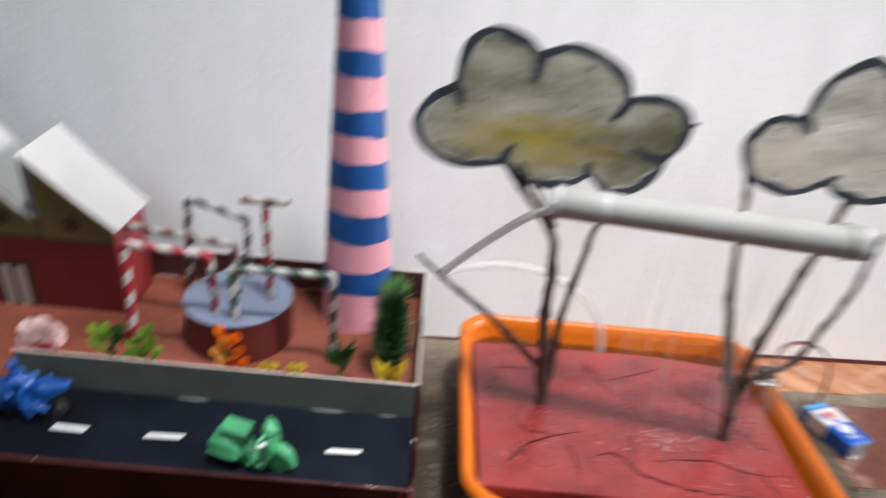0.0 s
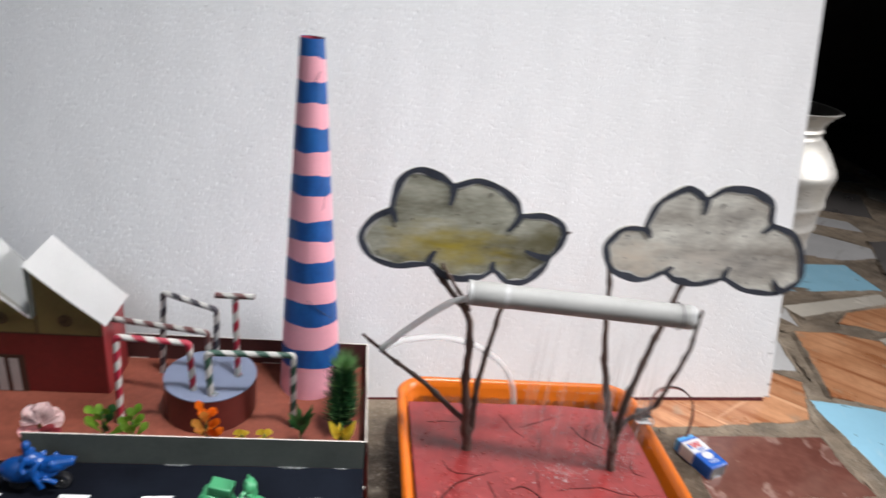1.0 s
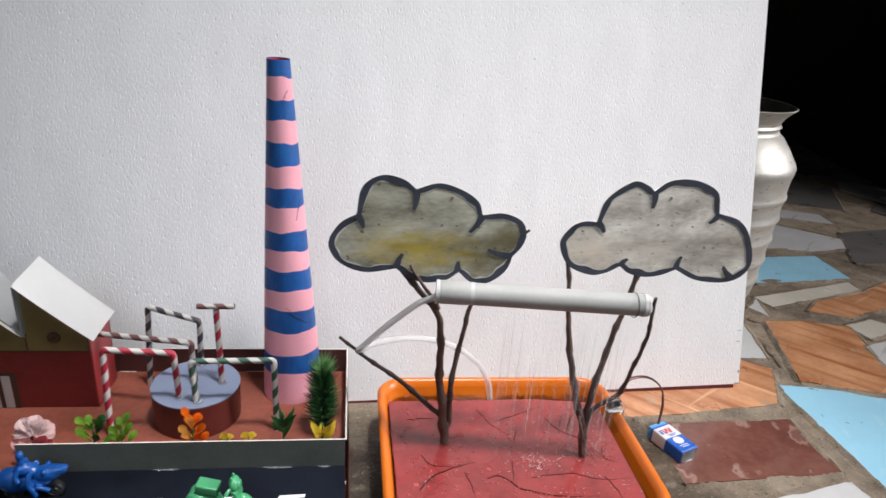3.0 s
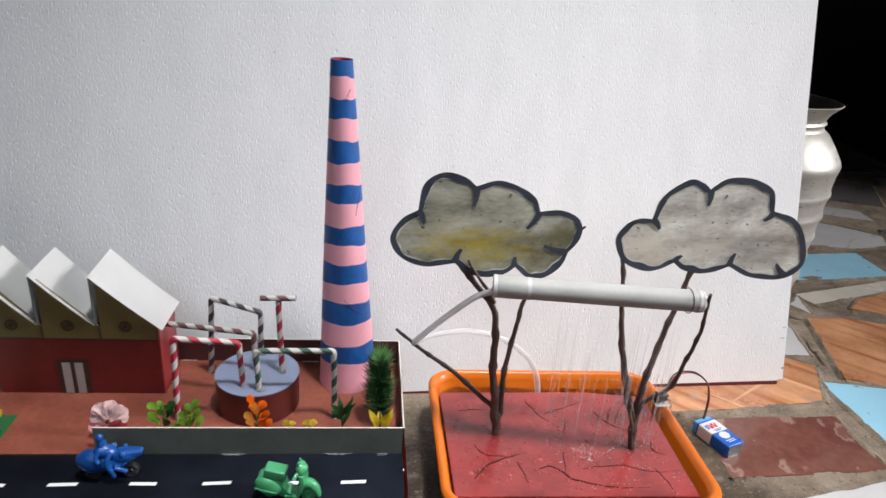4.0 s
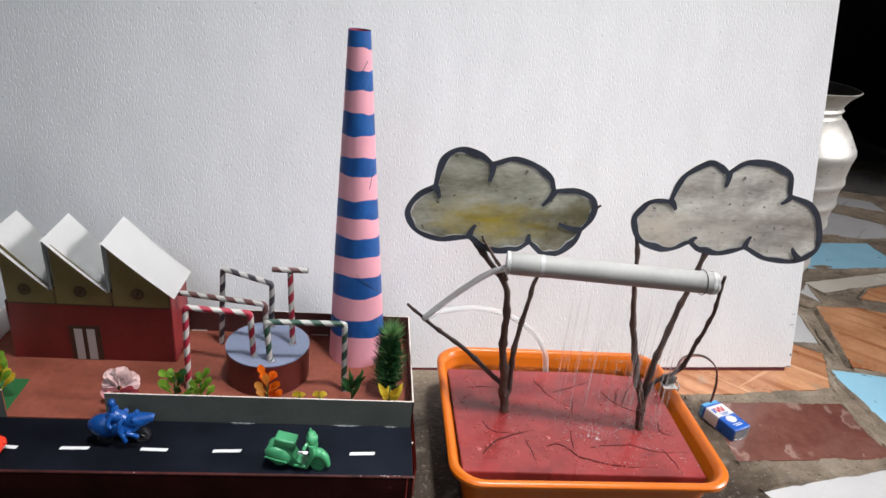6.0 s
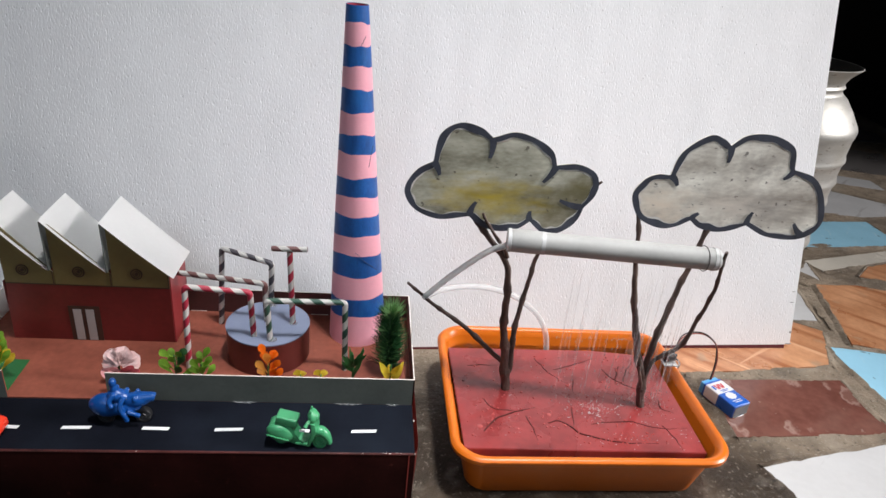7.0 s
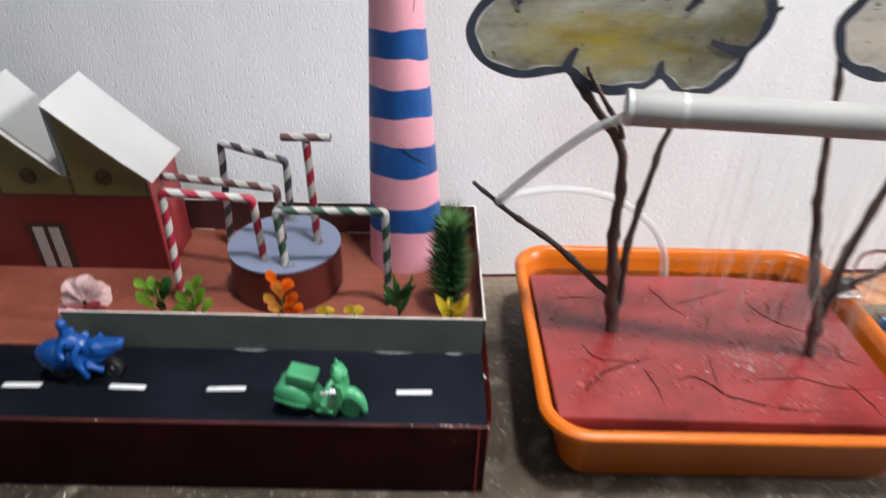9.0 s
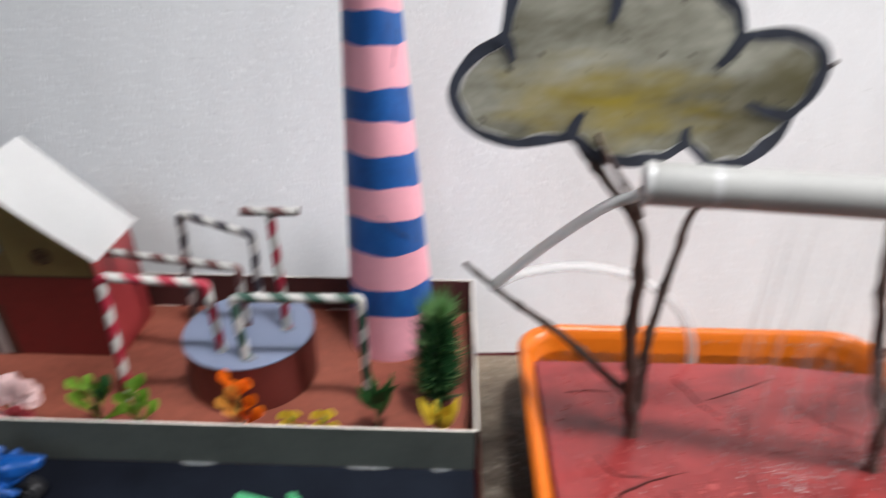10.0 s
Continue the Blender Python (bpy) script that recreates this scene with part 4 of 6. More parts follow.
plant("leafy_plant", (-0.0590, 0.0680, ZY), 0.043, 0.014, 12, 0.0040, [M["leafdark"]], "dark green grassy plastic plant by the green straw", 8)
plant("orange_flower", (-0.1385, 0.0590, ZY), 0.042, 0.0140, 10, 0.0082, [M["f_orange"], M["f_amber"], M["f_orange"]], "orange plastic flower in front of the tank", 11, "artificial flower", piece="petal", round_=1.8)
plant("yellow_lily", (-0.0225, 0.0590, ZY), 0.038, 0.0135, 5, 0.0068, [M["f_yellow"]], "yellow plastic lily before the pine bush", 14, "artificial flower", piece="petal")
plant("yellow_flower", (-0.1080, 0.0560, ZY), 0.022, 0.008, 5, 0.0090, [M["f_yellow"]], "small yellow plastic flower behind the wall", 17, "artificial flower", piece="petal", round_=1.7)
plant("yellow_flower", (-0.0890, 0.0570, ZY), 0.022, 0.008, 5, 0.0085, [M["f_yellow"]], "small golden plastic flower behind the wall", 19, "artificial flower", piece="petal", round_=1.7)
plant("leafy_plant", (-0.3830, 0.0640, ZY + 0.0008), 0.047, 0.019, 26, 0.0068, [M["f_yellow"], M["leaf"]], "yellow-green plastic plant on a green paper square", 21, round_=1.7)
plant("orange_flower", (-0.4060, 0.0560, ZY + 0.0008), 0.040, 0.016, 9, 0.0080, [M["f_orange"]], "orange plastic flower in the corner of the yard", 23, "artificial flower", piece="petal", round_=1.8)
single("thread", sweep(smooth_path([(-0.265, -0.034, 0.0008), (-0.262, -0.046, 0.0010), (-0.265, -0.055, 0.0008), (-0.266, -0.064, 0.0008)], 5), 0.0005, 5), M["s_white"], (-0.264, -0.05, 0), "thin pale thread lying on the cement floor", "thread")
single("green_square", prism([(-0.424, 0.042, ZY), (-0.368, 0.042, ZY), (-0.370, 0.092, ZY), (-0.424, 0.094, ZY)], (0, 0, 0.0006)), M["greenpaper"], (-0.39, 0.07, ZY), "dark green paper square glued to the yard", "paper", smooth=False)

# frilled pink flower
pk = thing("pink_flower", (-0.2745, 0.060, ZY), "pale pink fan-shaped plastic flower with rose petals below", "artificial flower", group="artificial plants in the yard")
part("stem", sweep([(-0.2745, 0.060, ZY), (-0.2745, 0.060, ZY + 0.028)], 0.0012, 6), M["leafdark"], pk)
rng = random.Random(31)
c = Vector((-0.2715, 0.0560, 0.0830))
# a fan of broad pale petals, finely fringed towards the left
for i in range(10):
    a = radians(10 + 17.4 * i + rng.uniform(-3, 3))
    ln = 0.0176 + 0.0014 * math.sin(i * 2.1)
    x, z = math.cos(a) * ln * 0.92, math.sin(a) * ln
    part("petal", leaf_bm(c + Vector((x * 0.12, 0.0010 * (i % 2), z * 0.12)), c + Vector((x, 0.006 + 0.0016 * (i % 3), z)), 0.0120 * rng.uniform(0.85, 1.1), cup=0.45, round_=1.6), M["f_pink"], pk)
for i in range(90):
    a = radians(rng.uniform(58, 190))
    r = rng.uniform(0.0110, 0.0182)
    d = Vector((math.cos(a) * 0.92, 0, math.sin(a)))
    y = rng.uniform(0.000, 0.006)
    part("fringe", leaf_bm(c + d * r * 0.55 + Vector((0, y * 0.6, 0)), c + d * r + Vector((0, y, 0)), 0.0018), M["f_pink"], pk)
c2 = Vector((-0.2660, 0.0500, 0.0770))
for x, z, w, key in ((-0.019, 0.0085, 0.0105, "f_blush"), (-0.012, 0.0105, 0.0105, "f_blush"), (-0.004, 0.0090, 0.0085, "f_blush"), (0.0030, 0.0125, 0.0085, "f_rose"), (0.0095, 0.0145, 0.0105, "f_rose"), (0.0150, 0.0100, 0.0085, "f_rose")):
    part("petal", leaf_bm(c2, c2 + Vector((x, -0.002, z)), w, cup=0.4, round_=1.6), M[key], pk, "rose pink lower petal")

# pine bush
pine = thing("pine_bush", (-0.0220, 0.0880, ZY), "dark green bristly plastic pine bush in the yard corner", "artificial plant", group="artificial plants in the yard")
part("stem", sweep([(-0.0220, 0.0880, ZY), (-0.0215, 0.0880, 0.136)], 0.0022, 8), M["leafdark"], pine)
nb = bmesh.new()
rng = random.Random(5)
for i in range(1150):
    h = rng.random() ** 0.9
    a = rng.uniform(0, 2 * math.pi)
    z = ZY + 0.004 + 0.066 * h
    ln = 0.0225 * (1 - 0.10 * h ** 4) * rng.uniform(0.70, 1.15)
    tilt = radians(rng.uniform(22, 52) + 22 * h ** 3)
    d = Vector((math.cos(a) * math.cos(tilt), math.sin(a) * math.cos(tilt), math.sin(tilt)))
    p = Vector((-0.0235, 0.0880, z))
    s_ = d.cross(Vector((0, 0, 1))).normalized() * 0.00095
    u = s_.cross(d).normalized() * 0.00095
    tipx = p + d * ln
    tipx.x = min(tipx.x, -0.0022)
    tip = nb.verts.new(tipx)
    b3 = [nb.verts.new(p + s_), nb.verts.new(p - s_ * 0.5 + u), nb.verts.new(p - s_ * 0.5 - u)]
    for k in range(3):
        nb.faces.new((b3[k], b3[(k + 1) % 3], tip))
nb.faces.index_update()
# lighter green paints light on the top needles; every ninth takes it too
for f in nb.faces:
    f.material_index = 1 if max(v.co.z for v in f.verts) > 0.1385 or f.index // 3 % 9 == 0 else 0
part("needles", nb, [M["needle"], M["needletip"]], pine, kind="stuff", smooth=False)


# ---- toys on the road ----
def wheel_bm(c, r, w, bm=None):
    bm = bm or bmesh.new()
    prof = [(0.0, -w / 2), (r * 0.35, -w / 2 - 0.0006), (r * 0.4, -w / 2), (r * 0.62, -w / 2 + 0.0004), (r * 0.68, -w / 2 - 0.0002), (r * 0.95, -w / 2), (r, -w / 2 + 0.0008),
            (r, w / 2 - 0.0008), (r * 0.95, w / 2), (r * 0.4, w / 2), (0.0, w / 2)]
    b = lathe(prof, seg=24)
    bmesh.ops.rotate(b, cent=(0, 0, 0), matrix=Matrix.Rotation(radians(-90), 3, "X"), verts=b.verts)
    bmesh.ops.translate(b, vec=c, verts=b.verts)
    tmp = bpy.data.meshes.new("t")
    b.to_mesh(tmp)
    b.free()
    bm.from_mesh(tmp)
    bpy.data.meshes.remove(tmp)
    return bm


def extruded(points, y0, y1, bev=0.0012):
    bm = prism([(x, y0, z) for x, z in points], (0, y1 - y0, 0))
    bmesh.ops.bevel(bm, geom=bm.edges[:], offset=bev, segments=2, affect="EDGES", profile=0.6)
    return bm


def toy_scooter():
    """A plastic scooter, front wheel towards +x, origin on the ground under its middle."""
    t = thing("toy_scooter", (0, 0, 0), "light green plastic toy scooter on the paper road", "toy scooter")
    m = M["toy_green"]
    shell = extruded([(-0.0265, 0.0090), (-0.0285, 0.0160), (-0.0262, 0.0215), (-0.0190, 0.0243), (-0.0060, 0.0235), (-0.0012, 0.0180), (0.0012, 0.0085), (0.0095, 0.0070), (0.0120, 0.0044), (-0.0020, 0.0040), (-0.0080, 0.0060), (-0.0120, 0.0090)], -0.0056, 0.0056, 0.0018)
    part("rear_shell", shell, m, t, local=True)
    for s in (-1, 1):
        part("side_cowl", ball((-0.0160, 0.0056 * s, 0.0146), (0.0128, 0.0042, 0.0082), m=Matrix.Rotation(radians(19), 4, "Y"), sub=3), m, t, local=True)
        part("trim_strip", sweep(smooth_path([(-0.0272, 0.0092 * s, 0.0148), (-0.0220, 0.0099 * s, 0.0142), (-0.0140, 0.0099 * s, 0.0128), (-0.0065, 0.0088 * s, 0.0108)], 8), lambda u: 0.0004 + 0.0004 * abs(math.sin(u * 22)), 6), m, t, local=True)
        part("handle_grip", sweep(smooth_path([(0.0128, 0.0040 * s, 0.0318), (0.0108, 0.0080 * s, 0.0312), (0.0095, 0.0108 * s, 0.0288)], 5), lambda u: 0.0013 + 0.0005 * u, 8), m, t, local=True)
    part("seat", box((-0.0198, -0.0060, 0.0238), (-0.0002, 0.0060, 0.0312), 0.0016, 3, m=Matrix.Translation((-0.010, 0, 0.027)) @ Matrix.Rotation(radians(7), 4, "Y") @ Matrix.Translation((0.010, 0, -0.027))), m, t, local=True)
    part("floorboard", box((-0.0010, -0.0070, 0.0052), (0.0115, 0.0070, 0.0072), 0.0008), m, t, local=True)
    part("leg_shield", extruded([(0.0090, 0.0048), (0.0120, 0.0046), (0.0158, 0.0125), (0.0185, 0.0205), (0.0172, 0.0290), (0.0125, 0.0300), (0.0150, 0.0205), (0.0132, 0.0130)], -0.0072, 0.0072, 0.0010), m, t, local=True)
    fend = sweep(smooth_path([(0.0160, 0, 0.0165), (0.0212, 0, 0.0178), (0.0262, 0, 0.0142), (0.0290, 0, 0.0080), (0.0296, 0, 0.0052)], 6), lambda u: 0.0046 - 0.0022 * u * u, 14)
    part("front_mudguard", fend, m, t, local=True)
    head = ball((0.0138, 0, 0.0330), (0.0046, 0.0066, 0.0066), m=Matrix.Rotation(radians(-14), 4, "Y"), sub=3)
    ball((0.0172, 0, 0.0328), (0.0026, 0.0042, 0.0040), head, sub=2)
    for y in (-0.0030, 0.0022):
        ball((0.0120, y, 0.0392), (0.0013, 0.0012, 0.0026), head, sub=2)
    part("headlamp", head, m, t, local=True)
    for x in (-0.0160, 0.0205):
        part("wheel", wheel_bm((x, 0, 0.0068), 0.0068, 0.0048), m, t, local=True)
    part("sticker", box((0.0030, -0.0066, 0.0198), (0.0078, -0.0060, 0.0222)), M["white"], t, "small white paper sticker", local=True, smooth=False)
    return t


sc = toy_scooter()
sc.matrix_world = pose(-0.1016, -0.0165, ZR, 0, 0, -9) @ Matrix.Diagonal((0.92, 1, 1, 1))


def toy_bike():
    """A lumpy one-colour motorcycle with a moulded toy rider lying over it, nose towards +x."""
    t = thing("toy_motorcycle", (0, 0, 0), "glossy blue plastic toy motorcycle on the paper road", "toy motorcycle")
    m = M["toy_blue"]
    body = ball((-0.0020, 0, 0.0175), (0.0190, 0.0078, 0.0090), m=Matrix.Rotation(radians(-4), 4, "Y"), sub=3)
    ball((-0.0135, 0, 0.0185), (0.0150, 0.0090, 0.0112), body, m=Matrix.Rotation(radians(8), 4, "Y"), sub=3)
    ball((-0.0225, 0, 0.0200), (0.0066, 0.0060, 0.0066), body, sub=3)
    ball((0.0120, 0, 0.0240), (0.0135, 0.0072, 0.0066), body, m=Matrix.Rotation(radians(-3), 4, "Y"), sub=3)
    sweep([(0.0150, 0, 0.0252), (0.0215, 0, 0.0262), (0.0272, 0, 0.0268), (0.0288, 0, 0.0262)], lambda u: 0.0062 - 0.0024 * u, 12, body)
    ball((-0.0030, 0, 0.0285), (0.0098, 0.0062, 0.0064), body, m=Matrix.Rotation(radians(14), 4, "Y"), sub=3)
    ball((-0.0062, 0, 0.0425), (0.0034, 0.0034, 0.0046), body, sub=3)
    ball((-0.0058, 0, 0.0362), (0.0034, 0.0034, 0.0056), body, sub=2)
    for s in (-1, 1):
        sweep(smooth_path([(-0.0048, 0.0052 * s, 0.0340), (-0.0085, 0.0082 * s, 0.0280), (-0.0062, 0.0096 * s, 0.0225)], 5), 0.0024, 10, body)
        sweep(smooth_path([(0.0035, 0.0052 * s, 0.0305), (0.0010, 0.0086 * s, 0.0255), (0.0008, 0.0094 * s, 0.0195), (0.0040, 0.0094 * s, 0.0125), (0.0050, 0.0088 * s, 0.0075)], 5), 0.0024, 10, body)
        sweep(smooth_path([(0.0060, 0.0084 * s, 0.0165), (0.0115, 0.0088 * s, 0.0150), (0.0165, 0.0086 * s, 0.0125)], 5), 0.0021, 10, body)
        ball((0.0125, 0.0052 * s, 0.0282), (0.0024, 0.0026, 0.0032), body, sub=2)
    for x, r in ((-0.0150, 0.0075), (0.0170, 0.0072)):
        part("wheel", wheel_bm((x, 0, r), r, 0.0056), M["black"], t, "dark front and rear wheel", local=True)
    shell = part("moulded_shell", body, m, t, local=True)
    fuse = shell.modifiers.new("fuse", "REMESH")
    fuse.mode, fuse.voxel_size, fuse.use_smooth_shade = "VOXEL", 0.0005, True
    soften = shell.modifiers.new("soften", "SMOOTH")
    soften.factor, soften.iterations = 0.5, 12
    return t


bk = toy_bike()
bk.matrix_world = pose(-0.2538, 0.0095, ZR, 0, 0, 3) @ Matrix.Diagonal((0.94, 1, 0.98, 1))


def toy_car():
    t = thing("toy_car", (0, 0, 0), "glossy red plastic toy car on the paper road", "toy car")
    m = M["toy_red"]
    part("body", extruded([(-0.0300, 0.0040), (-0.0310, 0.0120), (-0.0270, 0.0150), (-0.0180, 0.0160), (-0.0120, 0.0240), (0.0040, 0.0245), (0.0110, 0.0165), (0.0240, 0.0140), (0.0300, 0.0110), (0.0305, 0.0040)], -0.0120, 0.0120, 0.0024), m, t, local=True)
    for s in (-1, 1):
        part("window", extruded([(-0.0125, 0.0175), (-0.0095, 0.0225), (0.0028, 0.0228), (0.0075, 0.0175)], 0.0118 * s - 0.0006, 0.0118 * s + 0.0006, 0.0004), m, t, local=True)
        for x in (-0.0185, 0.0190):
            part("wheel", wheel_bm((x, 0.0112 * s, 0.0062), 0.0062, 0.0050), M["black"], t, local=True)
    for s in (-1, 1):
        part("headlight", ball((0.0298, 0.0075 * s, 0.0095), (0.0016, 0.0026, 0.0020), sub=2), m, t, local=True)
    return t


cr = toy_car()
cr.matrix_world = pose(-0.3740, -0.0120, ZR, 0, 0, 0)

# ---- orange tray ----
TX, TY, THX, THY, TH = 0.1668, 0.0770, 0.1335, 0.1090, 0.0580
tray = thing("plastic_tray", (TX, TY, 0), "orange plastic tray with rounded corners holding water", "tray")


def round_rect(hx, hy, r, z, n=8):
    out = []
    for cx, cy, a0 in ((1, 1, 0), (-1, 1, 90), (-1, -1, 180), (1, -1, 270)):
        for k in range(n + 1):
            a = radians(a0 + 90 * k / n)
            out.append((TX + cx * (hx - r) + r * math.cos(a), TY + cy * (hy - r) + r * math.sin(a), z))
    return out


def loft(loops, close_last=True, bm=None):
    bm = bm or bmesh.new()
    rings = [[bm.verts.new(p) for p in lp] for lp in loops]
    n = len(rings[0])
    for a, b in zip(rings, rings[1:]):
        for i in range(n):
            bm.faces.new((a[i], a[(i + 1) % n], b[(i + 1) % n], b[i]))
    if close_last:
        bm.faces.new(rings[0])
        bm.faces.new(rings[-1])
    return bm


INS = 0.019
rr_ = lambda inset, z, r: round_rect(THX - inset, THY - inset, r, z)
part("basin", loft([rr_(INS + 0.003, 0.0, 0.018), rr_(INS, 0.0025, 0.020), rr_(0.0085, TH - 0.009, 0.026), rr_(0.0100, TH - 0.0075, 0.025), rr_(INS + 0.002, 0.006, 0.018), rr_(INS + 0.005, 0.0030, 0.016)]), M["orange"], tray)
part("rim", loft([rr_(0.0085, TH - 0.0088, 0.027), rr_(0.0015, TH - 0.0080, 0.030), rr_(0.0, TH - 0.006, 0.030), rr_(0.0, TH - 0.0025, 0.030), rr_(0.0015, TH - 0.0006, 0.030), rr_(0.0035, TH, 0.028),
                  rr_(0.0060, TH - 0.0004, 0.027), rr_(0.0078, TH - 0.0022, 0.026), rr_(0.0099, TH - 0.0075, 0.025)], False), M["orange"], tray)
single("tray_water", loft([rr_(0.0190, 0.0040, 0.02), rr_(0.0122, 0.0400, 0.02)]), M["water"], (TX, TY, 0.004), "clear shallow water in the orange tray", "water", kind="stuff")

# red foam sheet standing in the tray
SX0, SX1, SY0, SY1, SZ = 0.0462, 0.2790, -0.0125, 0.1480, 0.0512
sb = prism([(SX0, SY0 + 0.003, SZ), (SX1 - 0.001, SY0, SZ), (SX1 + 0.002, SY1 - 0.006, SZ), (0.212, SY1 + 0.0015, SZ), (SX0 - 0.001, SY1, SZ)], (0, 0, -0.010))
bmesh.ops.bevel(sb, geom=sb.edges[:], offset=0.0006, segments=2, affect="EDGES")
slabs = thing("red_foam_sheet", (0.162, 0.068, 0.0035), "wet red foam sheet standing in the tray as ground", "foam sheet")
part("top", sb, M["sheet"], slabs)
for x, y in ((0.075, 0.015), (0.25, 0.015), (0.075, 0.12), (0.25, 0.12)):
    part("foot", box((x - 0.012, y - 0.012, 0.0035), (x + 0.012, y + 0.012, SZ - 0.010)), M["sheet"], slabs)
CRACKS = [
    [(0.067, 0.014), (0.087, 0.035), (0.124, 0.048)], [(0.072, 0.060), (0.083, 0.046), (0.111, 0.043)], [(0.112, 0.036), (0.116, 0.020), (0.117, 0.001)],
    [(0.132, 0.026), (0.147, 0.028), (0.162, 0.012), (0.188, 0.002), (0.235, -0.001)], [(0.175, 0.096), (0.170, 0.072)], [(0.162, 0.049), (0.156, 0.017)],
    [(0.141, 0.131), (0.152, 0.106), (0.167, 0.087)], [(0.157, 0.112), (0.182, 0.121), (0.212, 0.135)], [(0.063, 0.116), (0.095, 0.118)],
]
CRACKS += [
    [(0.248, 0.024), (0.254, 0.006), (0.256, -0.008)], [(0.176, 0.026), (0.216, 0.030), (0.240, 0.021), (0.273, 0.021)], [(0.213, 0.114), (0.226, 0.092), (0.257, 0.075)],
    [(0.235, 0.121), (0.220, 0.087)], [(0.260, 0.067), (0.257, 0.052), (0.269, 0.043)], [(0.230, 0.093), (0.243, 0.116), (0.254, 0.131)],
]
for i, c in enumerate(CRACKS):
    pts = smooth_path([(x, y, SZ - 0.0001) for x, y in c], 7)
    pts = [Vector((p.x + 0.0016 * noise.noise(p * 110 + Vector((i, 0, 0))), p.y + 0.0016 * noise.noise(p * 110 + Vector((0, i, 7))), p.z)) for p in pts]
    w = 0.0007 if i in (0, 3) else 0.00048
    part("root_line", sweep(pts, lambda t, w=w: w * (0.45 + 0.9 * math.sin(math.pi * min(1, t + 0.12)) ** 0.6), 6), M["crack"], slabs)

# drops and splashes on the sheet; PA and PB are the ends of the rain pipe
PA, PB = Vector((0.0765, 0.0630, 0.2285)), Vector((0.2580, 0.0360, 0.2318))
rng = random.Random(77)
db = bmesh.new()
for i in range(420):
    if i < 230:
        x, y = rng.uniform(SX0 + 0.008, SX1 - 0.008), rng.uniform(SY0 + 0.008, SY1 - 0.01)
        r = rng.uniform(0.0004, 0.0015)
    else:
        cx, cy = ((0.178, 0.052), (0.236, 0.052), (0.100, 0.075))[i % 3]
        x, y = rng.gauss(cx, 0.012), rng.gauss(cy, 0.010)
        r = rng.uniform(0.0003, 0.0009)
    ball((x, y, SZ + r * 0.1), (r, r, r * 0.55), db, sub=2)
for cx, cy, sx, sy, k in ((0.208, 0.005, 0.020, 0.006, 84), (0.136, 0.037, 0.012, 0.006, 22), (0.090, 0.030, 0.020, 0.012, 40), (0.240, 0.058, 0.014, 0.008, 26), (0.180, 0.028, 0.018, 0.006, 18)):
    for i in range(k):
        r = rng.uniform(0.0004, 0.0013)
        x, y = min(max(rng.gauss(cx, sx), SX0 + 0.004), SX1 - 0.004), min(max(rng.gauss(cy, sy), SY0 + 0.004), SY1 - 0.004)
        ball((x, y, SZ + r * 0.15), (r, r, r * 0.7), db, sub=2)
for x, y, r in ((0.0644, 0.0200, 0.0028), (0.1359, 0.0380, 0.0026), (0.0780, 0.0290, 0.0020), (0.1010, 0.0170, 0.0018)):
    ball((x, y, SZ), (r, r, r * 0.3), db, sub=3)
single("water_drops", db, M["drop"], (0.162, 0.068, SZ), "water drops over the wet red sheet, coloured red as if seen through", "water drops", kind="stuff")
# white flecks: splashing water, and sparkles of light given as white colour
sp = bmesh.new()
for cx, cy, sx, k, top in ((0.240, 0.058, 0.012, 64, 0.014), (0.205, 0.046, 0.014, 18, 0.003), (0.182, 0.040, 0.009, 70, 0.007), (0.175, 0.046, 0.020, 30, 0.003), (0.225, 0.030, 0.020, 14, 0.0015), (0.262, 0.077, 0.006, 10, 0.012), (0.268, 0.012, 0.006, 8, 0.002)):
    for i in range(k):
        r = rng.uniform(0.00018, 0.00045)
        z = abs(rng.gauss(0, top)) + 0.0004
        ball((min(rng.gauss(cx, sx), SX1 - 0.002), rng.gauss(cy, 0.006), SZ + z), (r, r, r * rng.uniform(1.5, 4.5)) if z > 0.002 else (r * rng.uniform(1, 5), r, r * 0.7), sp, sub=1)
for i in range(34):
    ball((rng.uniform(0.175, 0.275), 0.1722 + rng.uniform(-0.0004, 0.0004), rng.uniform(0.0525, 0.0545) if i % 3 else 0.0520), (0.0005, 0.0003, rng.uniform(0.0004, 0.0010)), sp, sub=1)
for i in range(120):
    r = rng.uniform(0.00016, 0.00034)
    p = PA.lerp(PB, rng.choice((0.36, 0.44, 0.50, 0.57, 0.63, 0.70, 0.76, 0.80, 0.86, 0.90, 0.94)) + rng.uniform(-0.02, 0.02))
    ball((p.x + rng.uniform(-0.002, 0.002), p.y + rng.uniform(-0.004, 0.004), rng.uniform(SZ + 0.004, 0.150)), (r, r, r * rng.uniform(3, 9)), sp, sub=1)
# tiny white specks that paint glints on the wet sheet
for cx, cy, sx, sy, k in ((0.208, 0.004, 0.022, 0.006, 22), (0.085, 0.030, 0.018, 0.016, 14), (0.160, 0.060, 0.060, 0.040, 40), (0.262, 0.030, 0.008, 0.020, 12)):
    for i in range(k):
        r = rng.uniform(0.00022, 0.00050)
        x, y = min(max(rng.gauss(cx, sx), SX0 + 0.004), SX1 - 0.004), min(max(rng.gauss(cy, sy), SY0 + 0.004), SY1 - 0.004)
        ball((x, y, SZ + r * 0.2), (r * rng.uniform(1.0, 1.8), r, r * 0.7), sp, sub=1)
single("splash", sp, M["froth"], (0.21, 0.05, SZ), "white splashing droplets, and white specks standing in for glints on the sheet", "splash", kind="stuff")

